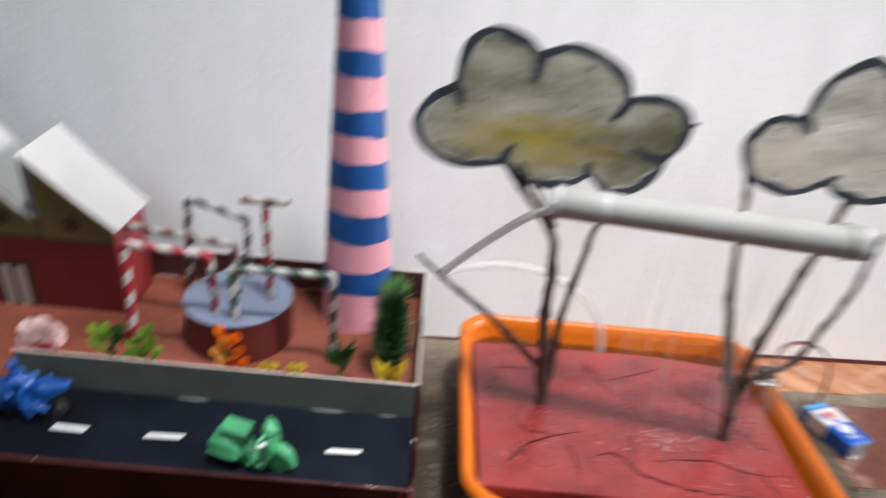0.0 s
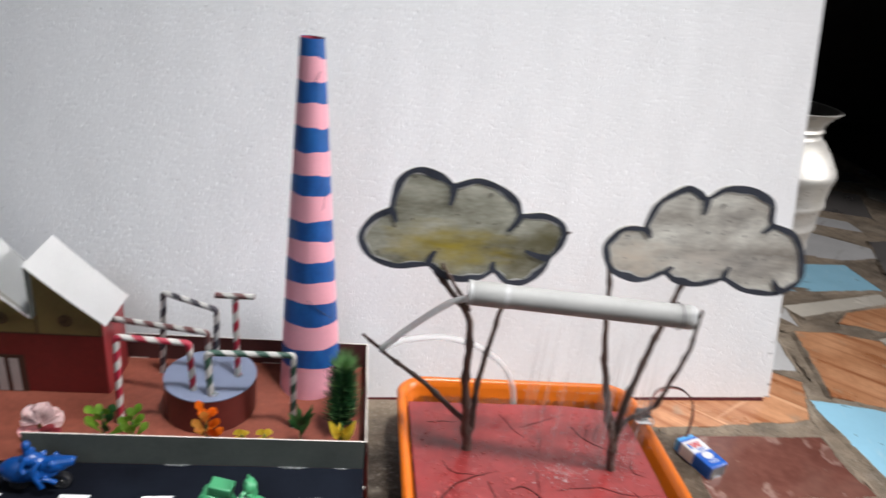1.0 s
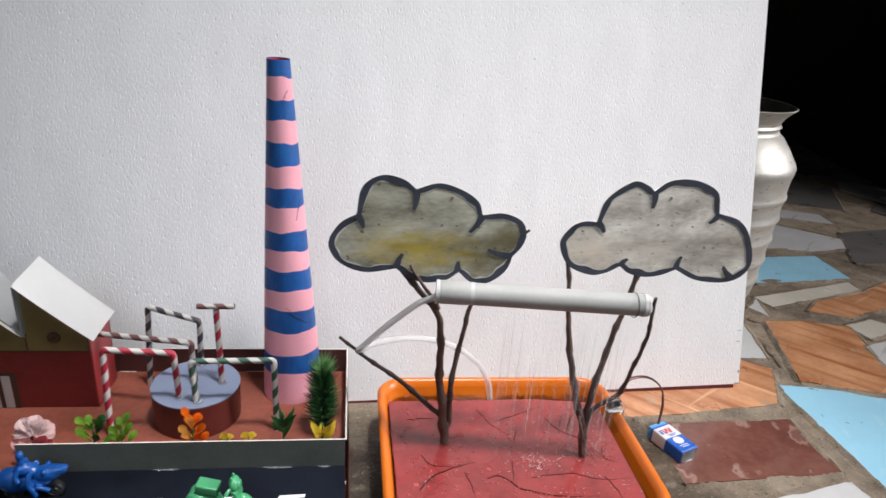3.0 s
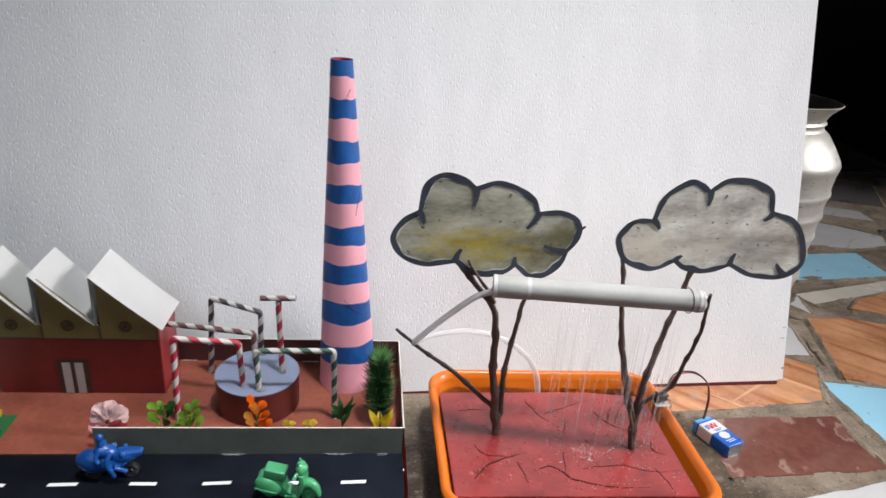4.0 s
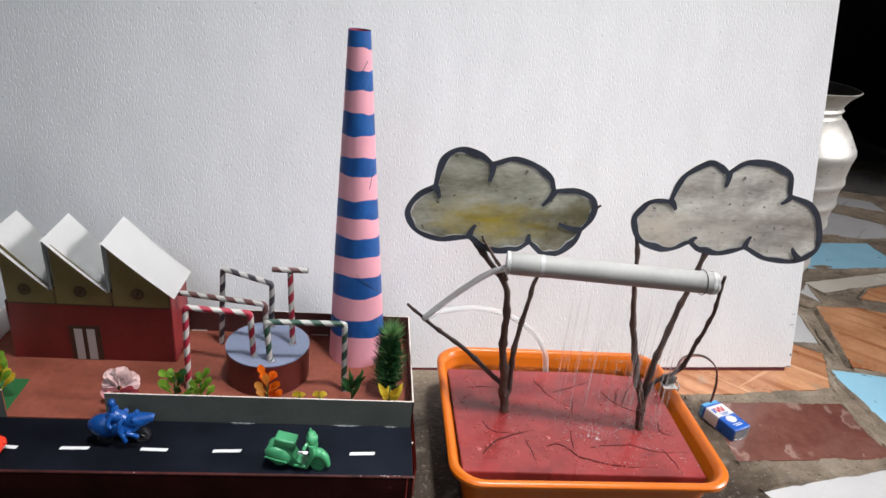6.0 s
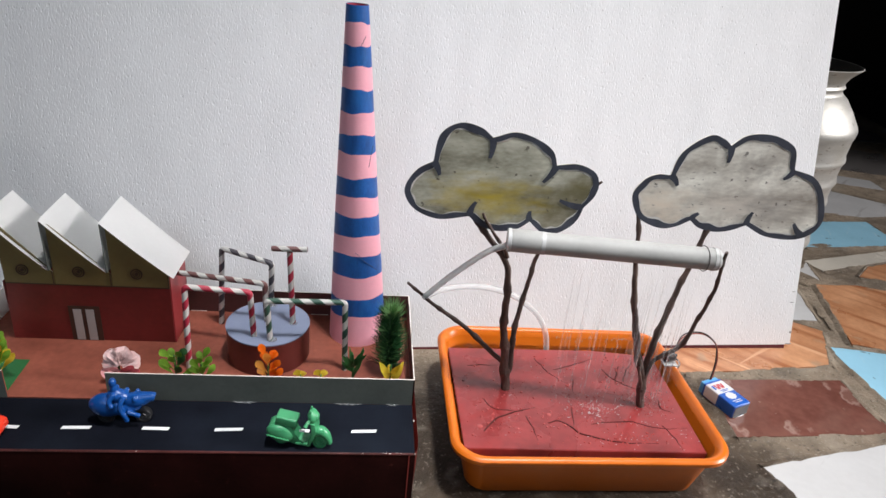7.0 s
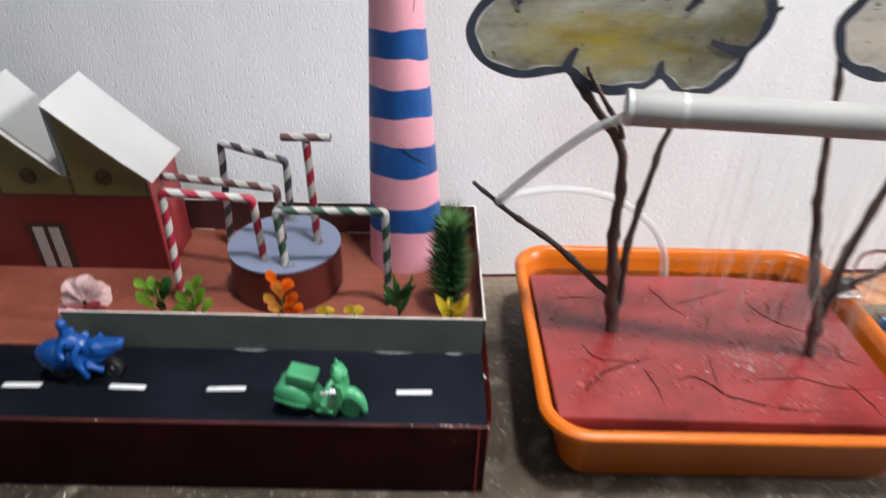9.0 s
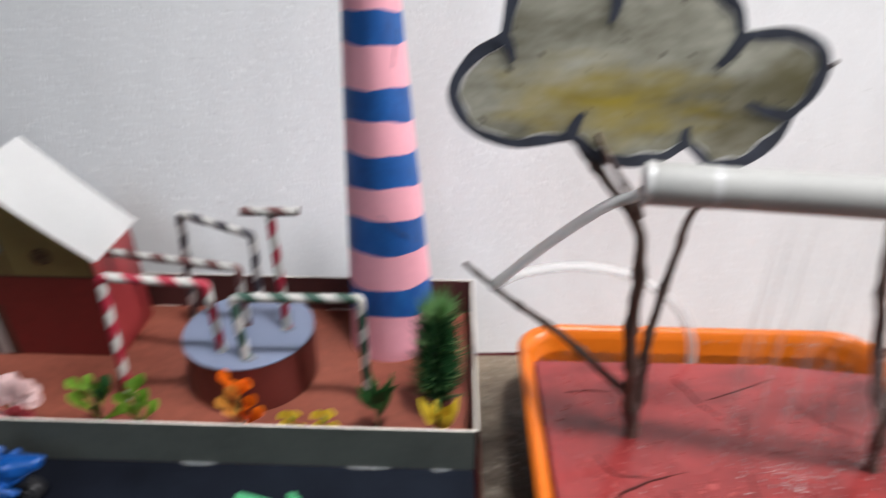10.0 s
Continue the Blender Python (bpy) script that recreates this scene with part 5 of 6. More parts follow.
# ---- twig trees ----


def twig_tree(label, base_, limbs, category="twig"):
    t = thing("twig_tree", base_, label, category, group="bare twig trees in the tray")
    for i, (pts, r0, r1) in enumerate(limbs):
        p = smooth_path(pts, 9)
        p = [Vector((q.x + 0.0013 * noise.noise(q * 60 + Vector((i, 3, 0))), q.y + 0.0013 * noise.noise(q * 60 + Vector((7, i, 0))), q.z)) for q in p]
        knots = [0.12 + 0.1 * i, 0.27 + 0.04 * i, 0.41 + 0.06 * i, 0.58 + 0.05 * i, 0.80, 0.92]
        rad = lambda s, r0=r0 * 0.92, r1=r1 * 0.84, knots=knots: (r0 + (r1 - r0) * s) * (1 + 0.36 * sum(math.exp(-((s - k) / 0.018) ** 2) for k in knots))
        part("branch" if i else "trunk", sweep(p, rad, 12, rough=0.17), M["bark"], t)
    return t


twig_tree("bare brown twig standing as a tree under the olive cloud", (0.0985, 0.0785, SZ), [
    ([(0.0990, 0.0785, SZ - 0.004), (0.0955, 0.0795, 0.0720), (0.0900, 0.080, 0.1100), (0.0862, 0.080, 0.1424), (0.0838, 0.0800, 0.1821), (0.0760, 0.0800, 0.2026), (0.0560, 0.0800, 0.2270), (0.0440, 0.0795, 0.2420)], 0.0051, 0.0026),
    ([(0.0985, 0.0815, 0.0600), (0.1010, 0.0850, 0.0800), (0.1012, 0.0900, 0.1253), (0.1080, 0.0960, 0.1600), (0.1131, 0.1000, 0.1905), (0.1233, 0.0980, 0.2230), (0.1290, 0.0840, 0.2450)], 0.0032, 0.0020),
    ([(0.0940, 0.0810, 0.0770), (0.0875, 0.0820, 0.0860), (0.0485, 0.0950, 0.1158), (0.0143, 0.1040, 0.1372), (-0.0088, 0.1060, 0.1565)], 0.0030, 0.0017),
    ([(0.0800, 0.0780, 0.2030), (0.0740, 0.0760, 0.2150), (0.0569, 0.0745, 0.2377), (0.0510, 0.0745, 0.2480)], 0.0019, 0.0014),
    ([(0.1285, 0.0835, 0.2440), (0.1380, 0.0825, 0.2620), (0.1490, 0.0805, 0.2760), (0.1562, 0.0790, 0.2830)], 0.0020, 0.0013),
])
twig_tree("bare brown twig standing as a tree under the grey cloud", (0.2360, 0.0545, SZ), [
    ([(0.2360, 0.0545, SZ - 0.004), (0.2330, 0.0555, 0.0720), (0.2305, 0.0570, 0.0880), (0.2215, 0.0600, 0.1123), (0.2079, 0.0620, 0.1607), (0.2010, 0.0640, 0.1959), (0.1960, 0.0660, 0.2328), (0.1905, 0.0690, 0.2620)], 0.0045, 0.0021),
    ([(0.2330, 0.0565, 0.0800), (0.2340, 0.0600, 0.1120), (0.2425, 0.0630, 0.1680), (0.2510, 0.0650, 0.2060), (0.2590, 0.0680, 0.2430), (0.2625, 0.0690, 0.2600)], 0.0036, 0.0026),
    ([(0.2330, 0.0560, 0.0860), (0.2388, 0.0580, 0.1060), (0.2575, 0.0530, 0.1265), (0.2635, 0.0440, 0.1660), (0.2650, 0.0360, 0.2026), (0.2601, 0.0265, 0.2436)], 0.0026, 0.0017),
    ([(0.2335, 0.0530, 0.0560), (0.2290, 0.0520, 0.0800), (0.2235, 0.0525, 0.1010)], 0.0022, 0.0014),
])


# ---- clouds ----
def cloud(name, lobes, tails, y, mat, label, w=0.0064):
    """Card cut into lobes: each lobe runs through its points from notch to notch. A dark painted rim follows the edge."""
    t = thing(name, (sum(l[0][0] for l in lobes) / len(lobes), y, min(p[1] for l in lobes for p in l)), label, "paper cloud", group="painted paper clouds")
    curves = [[Vector((p.x, p.y, 0)) for p in smooth_path([(x, z, 0) for x, z in l], 10)] for l in lobes]
    outline = [p for c in curves for p in c[:-1]]
    part("card", prism([(p.x, y, p.y) for p in outline], (0, 0.0016, 0)), mat, t, smooth=False)
    for i, c in enumerate(curves):
        mid = sum(c, Vector()) / len(c)
        rim, halo = bmesh.new(), bmesh.new()
        yy = y - 0.00025 - 0.00004 * i
        rows, pale = [], []
        for k, p in enumerate(c):
            a, b = c[max(0, k - 1)], c[min(len(c) - 1, k + 1)]
            d = (b - a).normalized()
            nrm = Vector((-d.y, d.x, 0))
            if nrm.dot(mid - p) < 0 and abs((mid - p).dot(nrm)) > 0.001:
                nrm = -nrm
            ww = w * (0.85 + 0.45 * noise.noise(Vector((p.x * 60, p.y * 60, i)))) * (0.55 + 0.45 * math.sin(math.pi * k / (len(c) - 1)) ** 0.4)
            q = p + nrm * ww
            rows.append((rim.verts.new((p.x - nrm.x * 0.0003, yy, p.y - nrm.y * 0.0003)), rim.verts.new((q.x, yy, q.y))))
            e_ = q + nrm * max(0.0, 0.0009 + 0.0022 * noise.noise(Vector((p.x * 90, p.y * 90, i + 9)))) * math.sin(math.pi * k / (len(c) - 1)) ** 0.5
            pale.append((halo.verts.new((q.x - nrm.x * 0.0006, y - 0.00012, q.y - nrm.y * 0.0006)), halo.verts.new((e_.x, y - 0.00012, e_.y))))
        for (a, b), (a2, b2) in zip(rows, rows[1:]):
            rim.faces.new((a, a2, b2, b))
        for (a, b), (a2, b2) in zip(pale, pale[1:]):
            halo.faces.new((a, a2, b2, b))
        part("bare_edge", halo, M["halo"], t, "pale bare card inside the rim", smooth=False)
        part("painted_rim", rim, M["ink"], t, "dark marker rim", smooth=False)
    for (x0, z0), (x1, z1) in tails:
        tb = bmesh.new()
        d = Vector((x1 - x0, z1 - z0)).normalized()
        s = Vector((-d.y, d.x))
        rows = []
        for k in range(6):
            f = k / 5
            c = Vector((x0, z0)) + (Vector((x1, z1)) - Vector((x0, z0))) * f + s * 0.0012 * math.sin(3 * f)
            ww = 0.0036 * (1 - 0.6 * f)
            rows.append((tb.verts.new((c.x - s.x * ww, y - 0.0007, c.y - s.y * ww)), tb.verts.new((c.x + s.x * ww, y - 0.0007, c.y + s.y * ww))))
        for (a, b), (a2, b2) in zip(rows, rows[1:]):
            tb.faces.new((a, a2, b2, b))
        part("painted_notch", tb, M["ink"], t, smooth=False)
    return t


cloud("paper_cloud", [
    [(0.039, 0.244), (0.011, 0.240), (-0.011, 0.249), (-0.020, 0.266), (-0.011, 0.284), (0.003, 0.293)],
    [(0.003, 0.293), (0.007, 0.317), (0.023, 0.328), (0.041, 0.325), (0.052, 0.317)],
    [(0.052, 0.317), (0.072, 0.323), (0.093, 0.317), (0.106, 0.308), (0.111, 0.296)],
    [(0.111, 0.296), (0.130, 0.298), (0.146, 0.292), (0.152, 0.281), (0.150, 0.269), (0.142, 0.258)],
    [(0.142, 0.258), (0.139, 0.247), (0.132, 0.238), (0.120, 0.231), (0.107, 0.232), (0.095, 0.242)],
    [(0.095, 0.242), (0.084, 0.234), (0.067, 0.231), (0.051, 0.235), (0.039, 0.244)],
], [((0.003, 0.293), (0.009, 0.281)), ((0.052, 0.317), (0.051, 0.299)), ((0.111, 0.296), (0.101, 0.280)), ((0.142, 0.258), (0.119, 0.264)), ((0.095, 0.242), (0.094, 0.252)), ((0.039, 0.244), (0.044, 0.258))],
      0.0768, M["cloud_a"], "olive grey painted paper cloud with a dark rim on twigs")
cloud("paper_cloud", [
    [(0.240, 0.256), (0.227, 0.249), (0.212, 0.247), (0.191, 0.256), (0.181, 0.276), (0.188, 0.291), (0.199, 0.297), (0.211, 0.297)],
    [(0.211, 0.297), (0.2165, 0.3185), (0.2365, 0.3345), (0.250, 0.3325), (0.258, 0.327)],
    [(0.258, 0.327), (0.269, 0.336), (0.283, 0.339), (0.300, 0.337), (0.317, 0.328), (0.323, 0.309)],
    [(0.323, 0.309), (0.344, 0.303), (0.358, 0.288), (0.367, 0.264), (0.361, 0.249), (0.344, 0.242), (0.316, 0.244), (0.294, 0.254)],
    [(0.294, 0.254), (0.280, 0.248), (0.265, 0.246), (0.250, 0.249), (0.240, 0.256)],
], [((0.211, 0.297), (0.219, 0.288)), ((0.258, 0.327), (0.259, 0.312)), ((0.323, 0.309), (0.315, 0.300)), ((0.294, 0.254), (0.297, 0.267)), ((0.240, 0.256), (0.246, 0.263)), ((0.352, 0.246), (0.340, 0.258))],
      0.0660, M["cloud_b"], "pale grey painted paper cloud with a dark rim on twigs")

# ---- rain pipe and hose ----
pd = (PB - PA).normalized()
pipe = thing("rain_pipe", PA, "grey plastic pipe with dripping holes between the twigs", "pipe")
part("tube", sweep([PA, PA + pd * 0.002, PA + pd * 0.026, PB], 0.0100, 32), M["pvc"], pipe)
part("socket", sweep([PA + pd * 0.001, PA + pd * 0.002, PA + pd * 0.024, PA + pd * 0.027], lambda s: 0.0105 if 0.02 < s < 0.9 else 0.0102, 32), M["pvc"], pipe)
part("end_cap", sweep([PA - pd * 0.0030, PA - pd * 0.0024, PA + pd * 0.0006, PA + pd * 0.0010], lambda s: 0.0108 if 0.1 < s < 0.9 else 0.0098, 32), M["tape"], pipe, "clear taped end cap")
part("end_cap", sweep([PB - pd * 0.004, PB - pd * 0.0035, PB + pd * 0.0015, PB + pd * 0.0045, PB + pd * 0.0052], lambda s: 0.0106 if s < 0.5 else 0.0106 - 0.006 * (s - 0.5) * 2, 32), M["tape"], pipe, "clear taped end cap")
part("band", sweep([PA + pd * 0.0275, PA + pd * 0.028, PA + pd * 0.0305, PA + pd * 0.031], 0.0104, 32), M["tape"], pipe, "clear tape band")
tie = [PA + pd * 0.172 + Vector((0.0, math.cos(math.pi * j / 8) * 0.0114, math.sin(math.pi * j / 8) * 0.0114)) for j in range(17)]
part("tie_thread", sweep(tie, 0.0004, 5), M["wire_black"], pipe)
hose = thing("water_hose", (0.1612, 0.1560, 0.044), "clear plastic hose from the tray to the pipe", "hose")
hp = smooth_path([(0.0775, 0.0640, 0.2268), (0.0740, 0.0700, 0.2190), (0.0600, 0.0800, 0.2066), (0.0328, 0.0950, 0.1733), (0.0090, 0.1045, 0.1425)], 8)
part("upper_run", sweep(hp, 0.0030, 14), M["hose"], hose)
hp = smooth_path([(0.0085, 0.1060, 0.1410), (0.0279, 0.1250, 0.1390), (0.0668, 0.1450, 0.1330), (0.1077, 0.1560, 0.1190), (0.1400, 0.1580, 0.0960), (0.1560, 0.1570, 0.0700), (0.1612, 0.1560, 0.0440)], 8)
part("lower_run", sweep(hp, 0.0034, 14), M["hose_thin"], hose)

# falling water
rng = random.Random(9)
ws = bmesh.new()
for i in range(64):
    s = rng.choice((0.36, 0.44, 0.50, 0.57, 0.63, 0.70, 0.70, 0.74, 0.76, 0.80, 0.86, 0.86, 0.90, 0.92, 0.94)) + rng.uniform(-0.02, 0.02)
    p = PA.lerp(PB, s) + Vector((0, rng.uniform(-0.004, 0.004), -0.0100))
    bottom = SZ + rng.uniform(0.0, 0.05)
    dx, dy = rng.uniform(-0.002, 0.002), rng.uniform(-0.006, 0.003)
    top = rng.uniform(0.0, 0.5)
    pts = []
    for k in range(9):
        f = top + (1 - top) * k / 8
        pts.append((p.x + dx * f, p.y + dy * f * f, p.z + (bottom - p.z) * f))
    sweep(pts, lambda u, r=rng.choice((0.0002, 0.0003, 0.0003, 0.0004, 0.0007)): r * (0.02 + math.sin(math.pi * u) ** 0.7) * (0.7 + 0.4 * abs(math.sin(u * 9))), 6, ws)
single("water_streams", ws, M["fall"], (0.19, 0.05, SZ), "thin streams of water falling from the pipe", "water", kind="stuff")

# ---- battery, motor, wires ----
bat = thing("battery", (0.3755, 0.1228, 0), "blue and white nine volt block battery lying flat", "battery")
bat.rotation_euler = (0, 0, radians(22.0))
BW, BL, BT = 0.0262, 0.0465, 0.0168
part("case", box((-BW / 2, -BL / 2, 0.0002), (BW / 2, BL / 2, BT), 0.0018, 3), M["bat_blue"], bat, local=True)
part("label_band", box((-BW / 2 - 0.0002, 0.000, 0.0010), (BW / 2 + 0.0002, BL / 2 - 0.0028, BT + 0.0002), 0.0017, 3), M["bat_white"], bat, "white label band", local=True)
part("cap", box((-BW / 2 + 0.0008, BL / 2 - 0.0010, 0.0012), (BW / 2 - 0.0008, BL / 2 + 0.0050, BT - 0.0008), 0.0016, 2), M["bat_cap"], bat, "light blue snap connector", local=True)
logo = bmesh.new()
for x, ang in ((-0.0048, 12), (-0.0016, -12), (0.0016, 12), (0.0048, -12)):
    box((-0.0011, -0.0040, 0), (0.0011, 0.0040, 0.0003), bm=logo, m=Matrix.Translation((x, 0.0115, BT + 0.0001)) @ Matrix.Rotation(radians(ang), 4, "Z"))
part("emblem", logo, M["bat_red"], bat, "red zigzag emblem", local=True, smooth=False)
part("emblem", box((-0.0105, 0.0080, BT + 0.0001), (-0.0075, 0.0150, BT + 0.0004)), M["bat_blue"], bat, "dark blue emblem block", local=True, smooth=False)
bars = bmesh.new()
for y, x0, x1 in ((0.0045, -0.006, 0.007), (0.0025, -0.004, 0.005)):
    box((x0, y, BT + 0.0001), (x1, y + 0.001, BT + 0.0004), bm=bars)
part("label_bars", bars, M["bat_blue"], bat, local=True, smooth=False)
splash = bmesh.new()
for k in range(9):
    a = 2 * math.pi * k / 9
    ball((0.0055 * math.cos(a) * 0.8, -0.0060 + 0.0040 * math.sin(a), BT), (0.0030, 0.0024, 0.0003), splash, sub=1)
ball((0, -0.0060, BT), (0.0042, 0.0036, 0.0004), splash, sub=2)
part("label_burst", splash, M["bat_white"], bat, "white burst on the blue case", local=True)
bars = bmesh.new()
for y, x0, x1 in ((-0.0150, -0.007, 0.006), (-0.0175, -0.005, 0.006)):
    box((x0, y, BT), (x1, y + 0.0009, BT + 0.0003), bm=bars)
part("label_bars", bars, M["bat_white"], bat, local=True, smooth=False)
part("end_plate", box((-BW / 2 + 0.0016, -BL / 2 - 0.0004, 0.0014), (BW / 2 - 0.0016, -BL / 2 + 0.0002, BT - 0.0022)), M["black"], bat, local=True, smooth=False)
part("end_lip", box((-BW / 2 + 0.004, -BL / 2 - 0.0010, 0.0003), (BW / 2 - 0.006, -BL / 2 + 0.0002, 0.0010), 0.0003), M["steel"], bat, "bright steel base lip", local=True)

MO = Vector((0.2925, 0.1220, TH))
mot = thing("pump_motor", MO, "small steel motor with black end clipped to the tray rim", "motor")
mb = lathe([(0, 0), (0.0050, 0), (0.0056, 0.0006), (0.0056, 0.0105), (0.0048, 0.0115), (0.0018, 0.0118), (0.0018, 0.0140), (0, 0.0140)], seg=28)
bmesh.ops.rotate(mb, cent=(0, 0, 0), matrix=Matrix.Rotation(radians(75), 3, "Y"), verts=mb.verts)
bmesh.ops.translate(mb, vec=MO + Vector((-0.006, 0, 0.0065)), verts=mb.verts)
part("can", mb, M["black"], mot)
part("end_bell", ball(MO + Vector((-0.0052, 0.0010, 0.0075)), (0.0040, 0.0062, 0.0064), sub=2), M["black"], mot, "black plastic end")
part("bracket", box(MO + Vector((-0.0080, -0.0080, 0.0)), MO + Vector((0.0080, 0.0080, 0.0012)), 0.0004), M["tape"], mot, "clear taped bracket")
for k in range(3):
    lp = smooth_path([MO + Vector((0.004, -0.004 + 0.003 * k, 0.008)), MO + Vector((0.010, -0.006 + 0.002 * k, 0.004)), MO + Vector((0.009, -0.007, -0.004 + 0.002 * k)), MO + Vector((0.002, -0.008, 0.001))], 6)
    part("loose_lead", sweep(lp, 0.0005, 6), M["steel"], mot)
for off, key in ((0.0, "wire_red"), (0.0016, "wire_black")):
    wp = smooth_path([MO + Vector((0.004, 0.002, 0.009 + off)), (0.318, 0.150 + off, 0.074 + off), (0.346, 0.1600, 0.0725 + off), (0.3640, 0.1560, 0.0620), (0.3690 - off, 0.1510, 0.0440), (0.3690 - off, 0.1490, 0.0250), (0.3672 - off, 0.1470, 0.0110)], 9)
    single("wire", sweep(wp, 0.0008, 8), M[key], wp[-1], "thin insulated wire arching from motor to battery", "wire", group="battery leads")

# ---- metal water pot ----
PX, PY = 0.612, 0.575
pot = thing("water_pot", (PX, PY, 0), "dented aluminium water pot with flared rim behind the board", "pot")
prof = [(0, 0.0), (0.098, 0.0), (0.108, 0.006), (0.113, 0.016)]
for k in range(1, 6):
    z = 0.008 + 0.037 * k
    r = 0.1165 + 0.0105 * (k / 5) ** 0.9
    prof += [(r - 0.0030, z - 0.010), (r - 0.0010, z - 0.004), (r + 0.0007, z), (r - 0.0002, z + 0.004), (r - 0.0020, z + 0.010)]
prof += [(0.1265, 0.226), (0.1288, 0.236), (0.1292, 0.242), (0.1270, 0.248), (0.1130, 0.270), (0.1000, 0.287), (0.0915, 0.294)]
part("body", lathe(prof, (PX, PY, 0), 72), M["alu"], pot)
part("neck", lathe([(0.0916, 0.2941), (0.0890, 0.298), (0.0893, 0.302), (0.0918, 0.305), (0.0890, 0.309), (0.0900, 0.314)], (PX, PY, 0), 72), M["alu"], pot)
part("rim", lathe([(0.0901, 0.3141), (0.0945, 0.322), (0.1010, 0.329), (0.1070, 0.3345), (0.1082, 0.3358), (0.1068, 0.3368), (0.1060, 0.3364)], (PX, PY, 0), 72), M["alu"], pot)
part("mouth", lathe([(0.1059, 0.3363), (0.0990, 0.3310), (0.0930, 0.324), (0.0870, 0.313), (0.0865, 0.297), (0.0970, 0.284), (0.1250, 0.240), (0.1100, 0.010), (0, 0.010)], (PX, PY, 0), 72), M["mouth_shade"], pot, "inside of the mouth, coloured dark for shade and reflection")

# ---- floor tiles ----
TILES = [
    ("t_brown", [(0.371, 0.168), (0.559, 0.173), (0.562, 0.076), (0.364, 0.066)]), ("t_orange", [(0.335, 0.191), (0.345, 0.300), (0.575, 0.312), (0.610, 0.289), (0.566, 0.203), (0.352, 0.179)]),
    ("t_blue", [(0.592, 0.251), (0.677, 0.233), (0.756, 0.206), (0.680, 0.080), (0.604, 0.030), (0.594, 0.036)]), ("t_cream", [(0.827, 0.416), (0.894, 0.442), (0.927, 0.404), (0.840, 0.375)]),
    ("t_orange", [(0.689, 0.431), (0.760, 0.433), (0.831, 0.412), (0.816, 0.352), (0.795, 0.282), (0.764, 0.217), (0.633, 0.256), (0.665, 0.356)]),
]
TILES += [
    ("t_white", [(0.809, 0.350), (0.907, 0.379), (0.960, 0.300), (0.782, 0.210), (0.802, 0.290)]), ("t_cream", [(0.721, 0.519), (0.968, 0.591), (0.967, 0.557), (0.737, 0.484)]),
    ("t_orange", [(0.794, 0.466), (0.839, 0.508), (0.962, 0.545), (1.131, 0.636), (1.060, 0.520), (0.859, 0.446)]), ("t_blue", [(0.800, 0.700), (0.988, 0.721), (0.985, 0.607), (0.762, 0.577)]),
    ("t_white", [(0.687, 0.478), (0.723, 0.513), (0.706, 0.445)]), ("t_white", [(0.647, 0.430), (0.618, 0.316), (0.568, 0.316), (0.560, 0.416)]),
]
TILES += [
    ("t_white", [(0.369, 0.020), (0.437, 0.036), (0.561, 0.062), (0.575, 0.000), (0.500, -0.090), (0.400, -0.095)]), ("t_white", [(0.860, 0.760), (0.960, 0.960), (1.180, 0.790), (1.000, 0.745)]),
    ("t_white", [(1.010, 0.985), (1.060, 1.050), (1.200, 1.000), (1.190, 0.930)]), ("t_grey", [(1.060, 0.690), (1.160, 0.870), (1.380, 0.920), (1.300, 0.680)]),
    ("t_grey", [(1.020, 1.120), (1.080, 1.380), (1.420, 1.250), (1.300, 1.040)]), ("t_cream", [(0.960, 0.430), (1.060, 0.470), (1.180, 0.420), (1.020, 0.360)]),
]
tile_count = iter(range(100000))


def tile(key, corners):
    """A broken tile: chipped outline, bevelled top edge, a little proud of the cement."""
    pts = []
    n = len(corners)
    top = 0.0004 + 0.00025 * (next(tile_count) % 6)
    for i in range(n):
        a, b = Vector((*corners[i], 0)), Vector((*corners[(i + 1) % n], 0))
        k = max(2, int((b - a).length / 0.018))
        for j in range(k):
            q = a.lerp(b, j / k)
            s = 0.0026 if j else 0.0008
            pts.append((q.x + s * noise.noise(q * 90), q.y + s * noise.noise(q * 90 + Vector((5, 5, 5))), top))
    bm = prism(pts, (0, 0, -0.006))
    part("tile", bm, M[key], floor, smooth=False)


def mortar(corners, top, seed):
    """Cement smeared unevenly over the edges of a tile."""
    bm = bmesh.new()
    n = len(corners)
    mid = sum((Vector((*c, 0)) for c in corners), Vector()) / n
    for i in range(n):
        a, b = Vector((*corners[i], 0)), Vector((*corners[(i + 1) % n], 0))
        d = (b - a).normalized()
        inward = Vector((-d.y, d.x, 0))
        if inward.dot(mid - a) < 0:
            inward = -inward
        k = max(3, int((b - a).length / 0.005))
        rows = []
        for j in range(k + 1):
            q = a.lerp(b, j / k)
            w = 0.0042 * (noise.noise(q * 26 + Vector((seed, 0, 0))) + 0.05) + 0.0018 * noise.noise(q * 150 + Vector((0, seed, 0)))
            w = max(-0.001, w)
            rows.append([bm.verts.new(p) for p in (q - inward * 0.010 + Vector((0, 0, -0.0020)), q - inward * 0.002 + Vector((0, 0, top + 0.0004)), q + inward * w + Vector((0, 0, top + (0.0003 if w > 0 else -0.0008))))])
        for r, s in zip(rows, rows[1:]):
            for e in range(2):
                bm.faces.new((r[e], r[e + 1], s[e + 1], s[e]))
    part("mortar", bm, M["cement"], floor, kind="stuff")


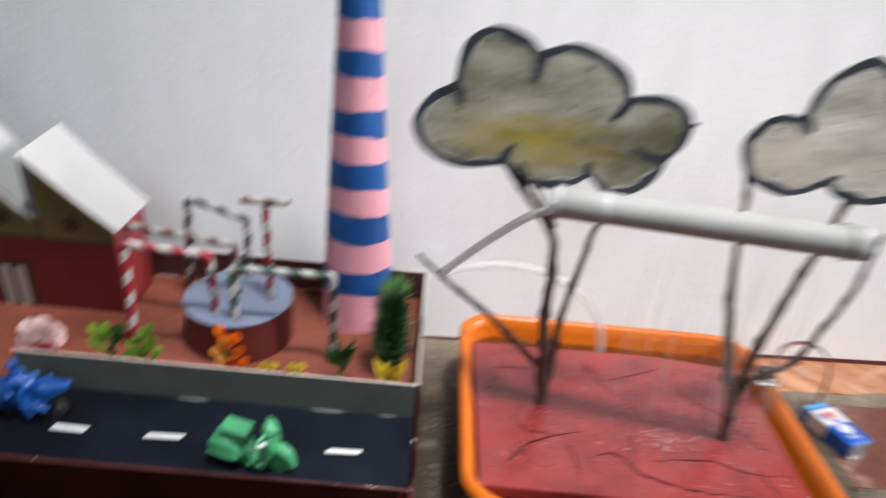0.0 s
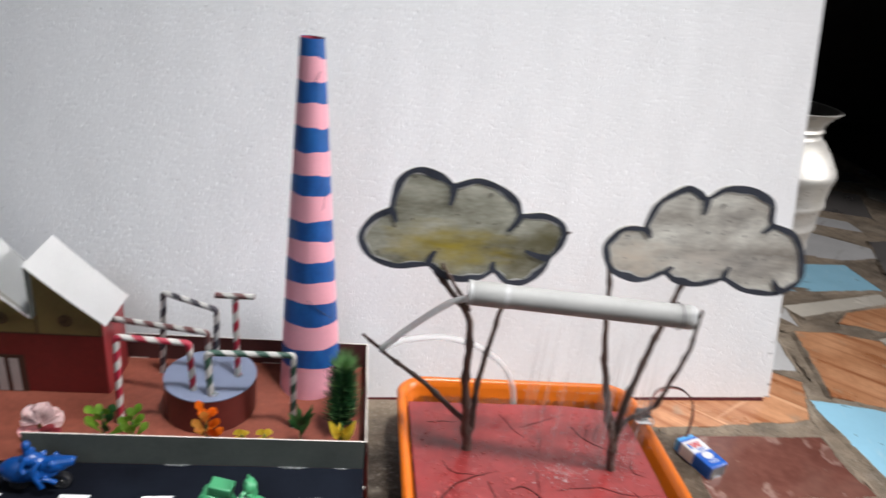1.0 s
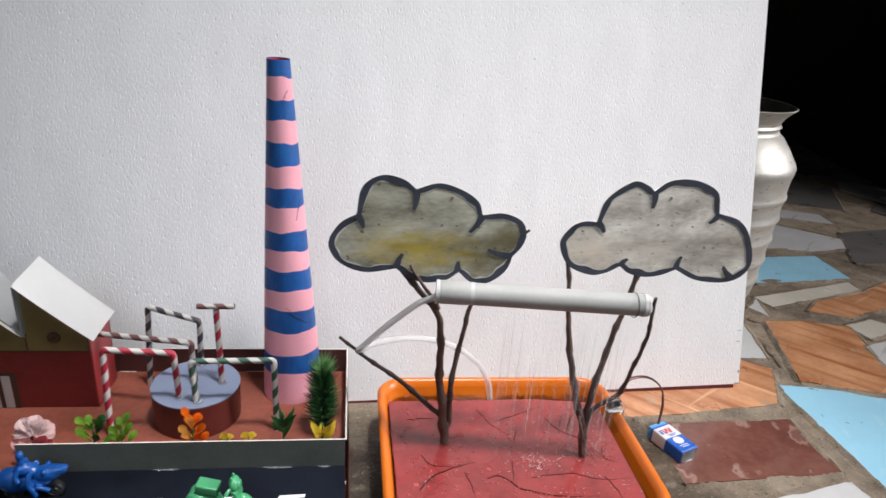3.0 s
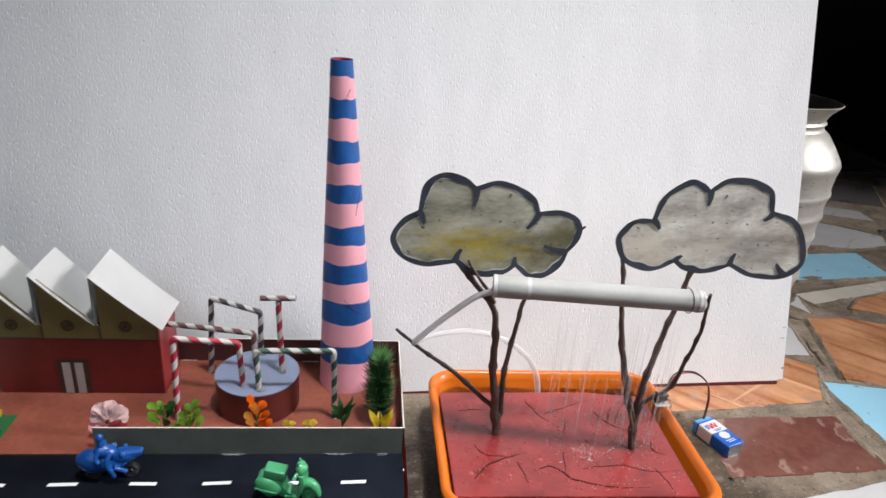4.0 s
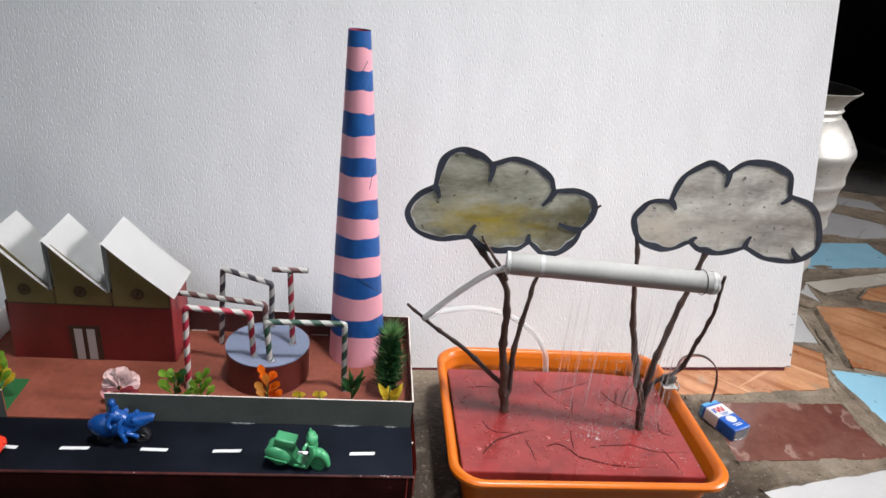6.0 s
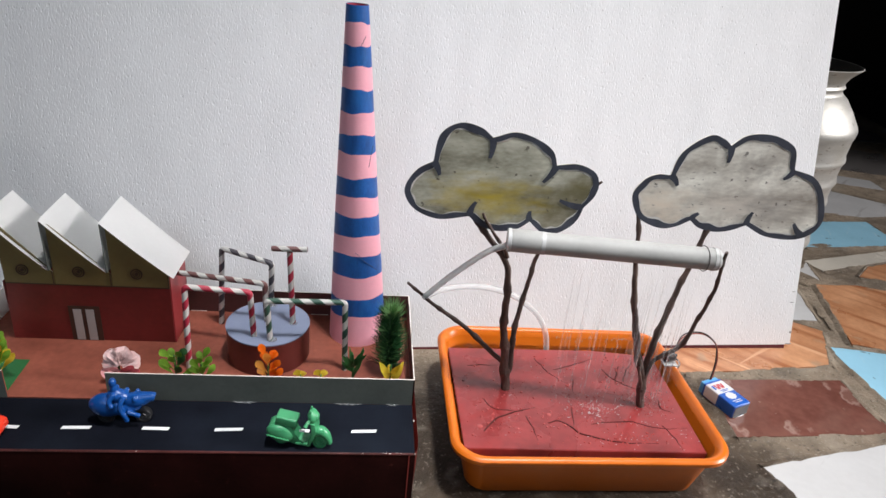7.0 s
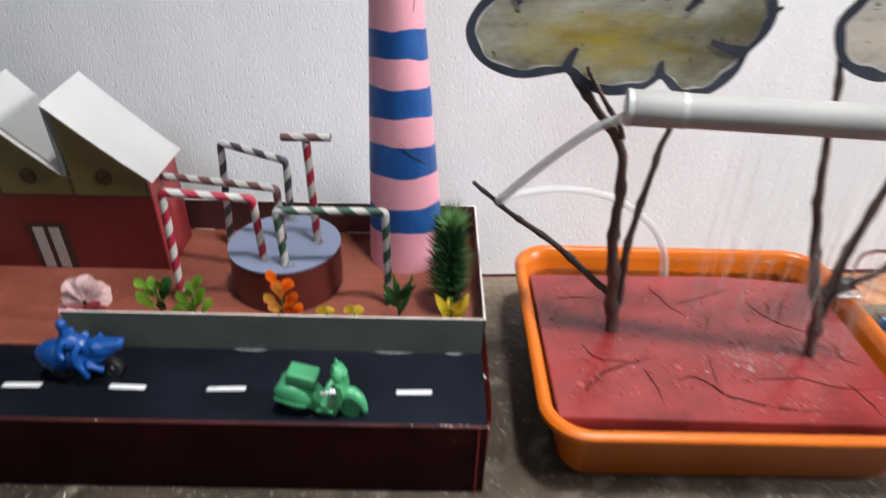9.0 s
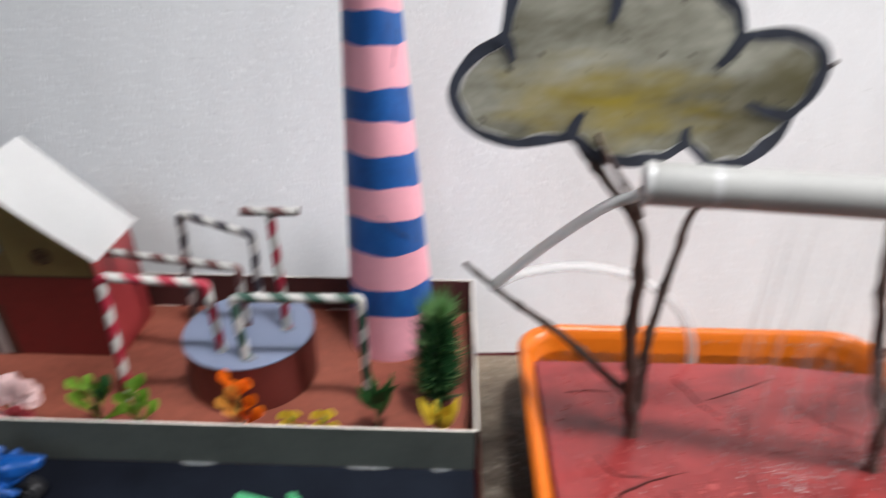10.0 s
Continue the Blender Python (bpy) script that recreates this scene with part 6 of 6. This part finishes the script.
for i, (key, corners) in enumerate(TILES):
    tile(key, corners)
    mortar(corners, 0.0004 + 0.00025 * (i % 6), i * 3.7)
# smaller broken pieces farther off and round the sides
rng = random.Random(41)
keys = ["t_white", "t_orange", "t_cream", "t_brown", "t_blue", "t_grey"]
for gx in range(-9, 9):
    for gy in range(-8, 7):
        cx, cy = gx * 0.25 + rng.uniform(-0.04, 0.04), gy * 0.25 + rng.uniform(-0.04, 0.04)
        key = rng.choice(keys if cy < 0.6 else ["t_grey", "t_cream", "t_grey"])
        k = rng.choice((4, 5, 5))
        a0, rad = rng.uniform(0, 6.28), rng.uniform(0.085, 0.115)
        poly = [(cx + rad * rng.uniform(0.8, 1.1) * math.cos(a0 + 6.283 * i / k), cy + rad * rng.uniform(0.8, 1.1) * math.sin(a0 + 6.283 * i / k)) for i in range(k)]
        if -0.70 < cx < 1.32 and -0.30 < cy < 1.18 or cx > 2.2:
            continue
        tile(key, poly)

# sandy cement left over the tile edges
def cement_patch(cx, cy, rx, ry, turn, seed):
    bm = bmesh.new()
    ring = []
    for k in range(40):
        a = 2 * math.pi * k / 40
        f = 1 + 0.55 * noise.noise(Vector((math.cos(a) * 1.6, math.sin(a) * 1.6, seed))) + 0.25 * noise.noise(Vector((math.cos(a) * 6, math.sin(a) * 6, seed)))
        p = Matrix.Rotation(radians(turn), 2) @ Vector((rx * f * math.cos(a), ry * f * math.sin(a)))
        ring.append(bm.verts.new((cx + p.x, cy + p.y, 0.0006)))
    mid = bm.verts.new((cx, cy, 0.0022))
    for k in range(40):
        bm.faces.new((ring[k], ring[(k + 1) % 40], mid))
    part("cement_patch", bm, M["cement"], floor)


for args in ((0.690, 0.440, 0.030, 0.012, 10, 4), (0.800, 0.300, 0.034, 0.008, 75, 5),
             (0.640, 0.330, 0.008, 0.030, -12, 6), (0.720, 0.222, 0.030, 0.006, -14, 7), (0.560, 0.120, 0.006, 0.022, 0, 8), (0.450, 0.040, 0.034, 0.005, 12, 9), (0.800, 0.590, 0.030, 0.008, 8, 10), (0.900, 0.750, 0.040, 0.010, 5, 11)):
    cement_patch(*args)
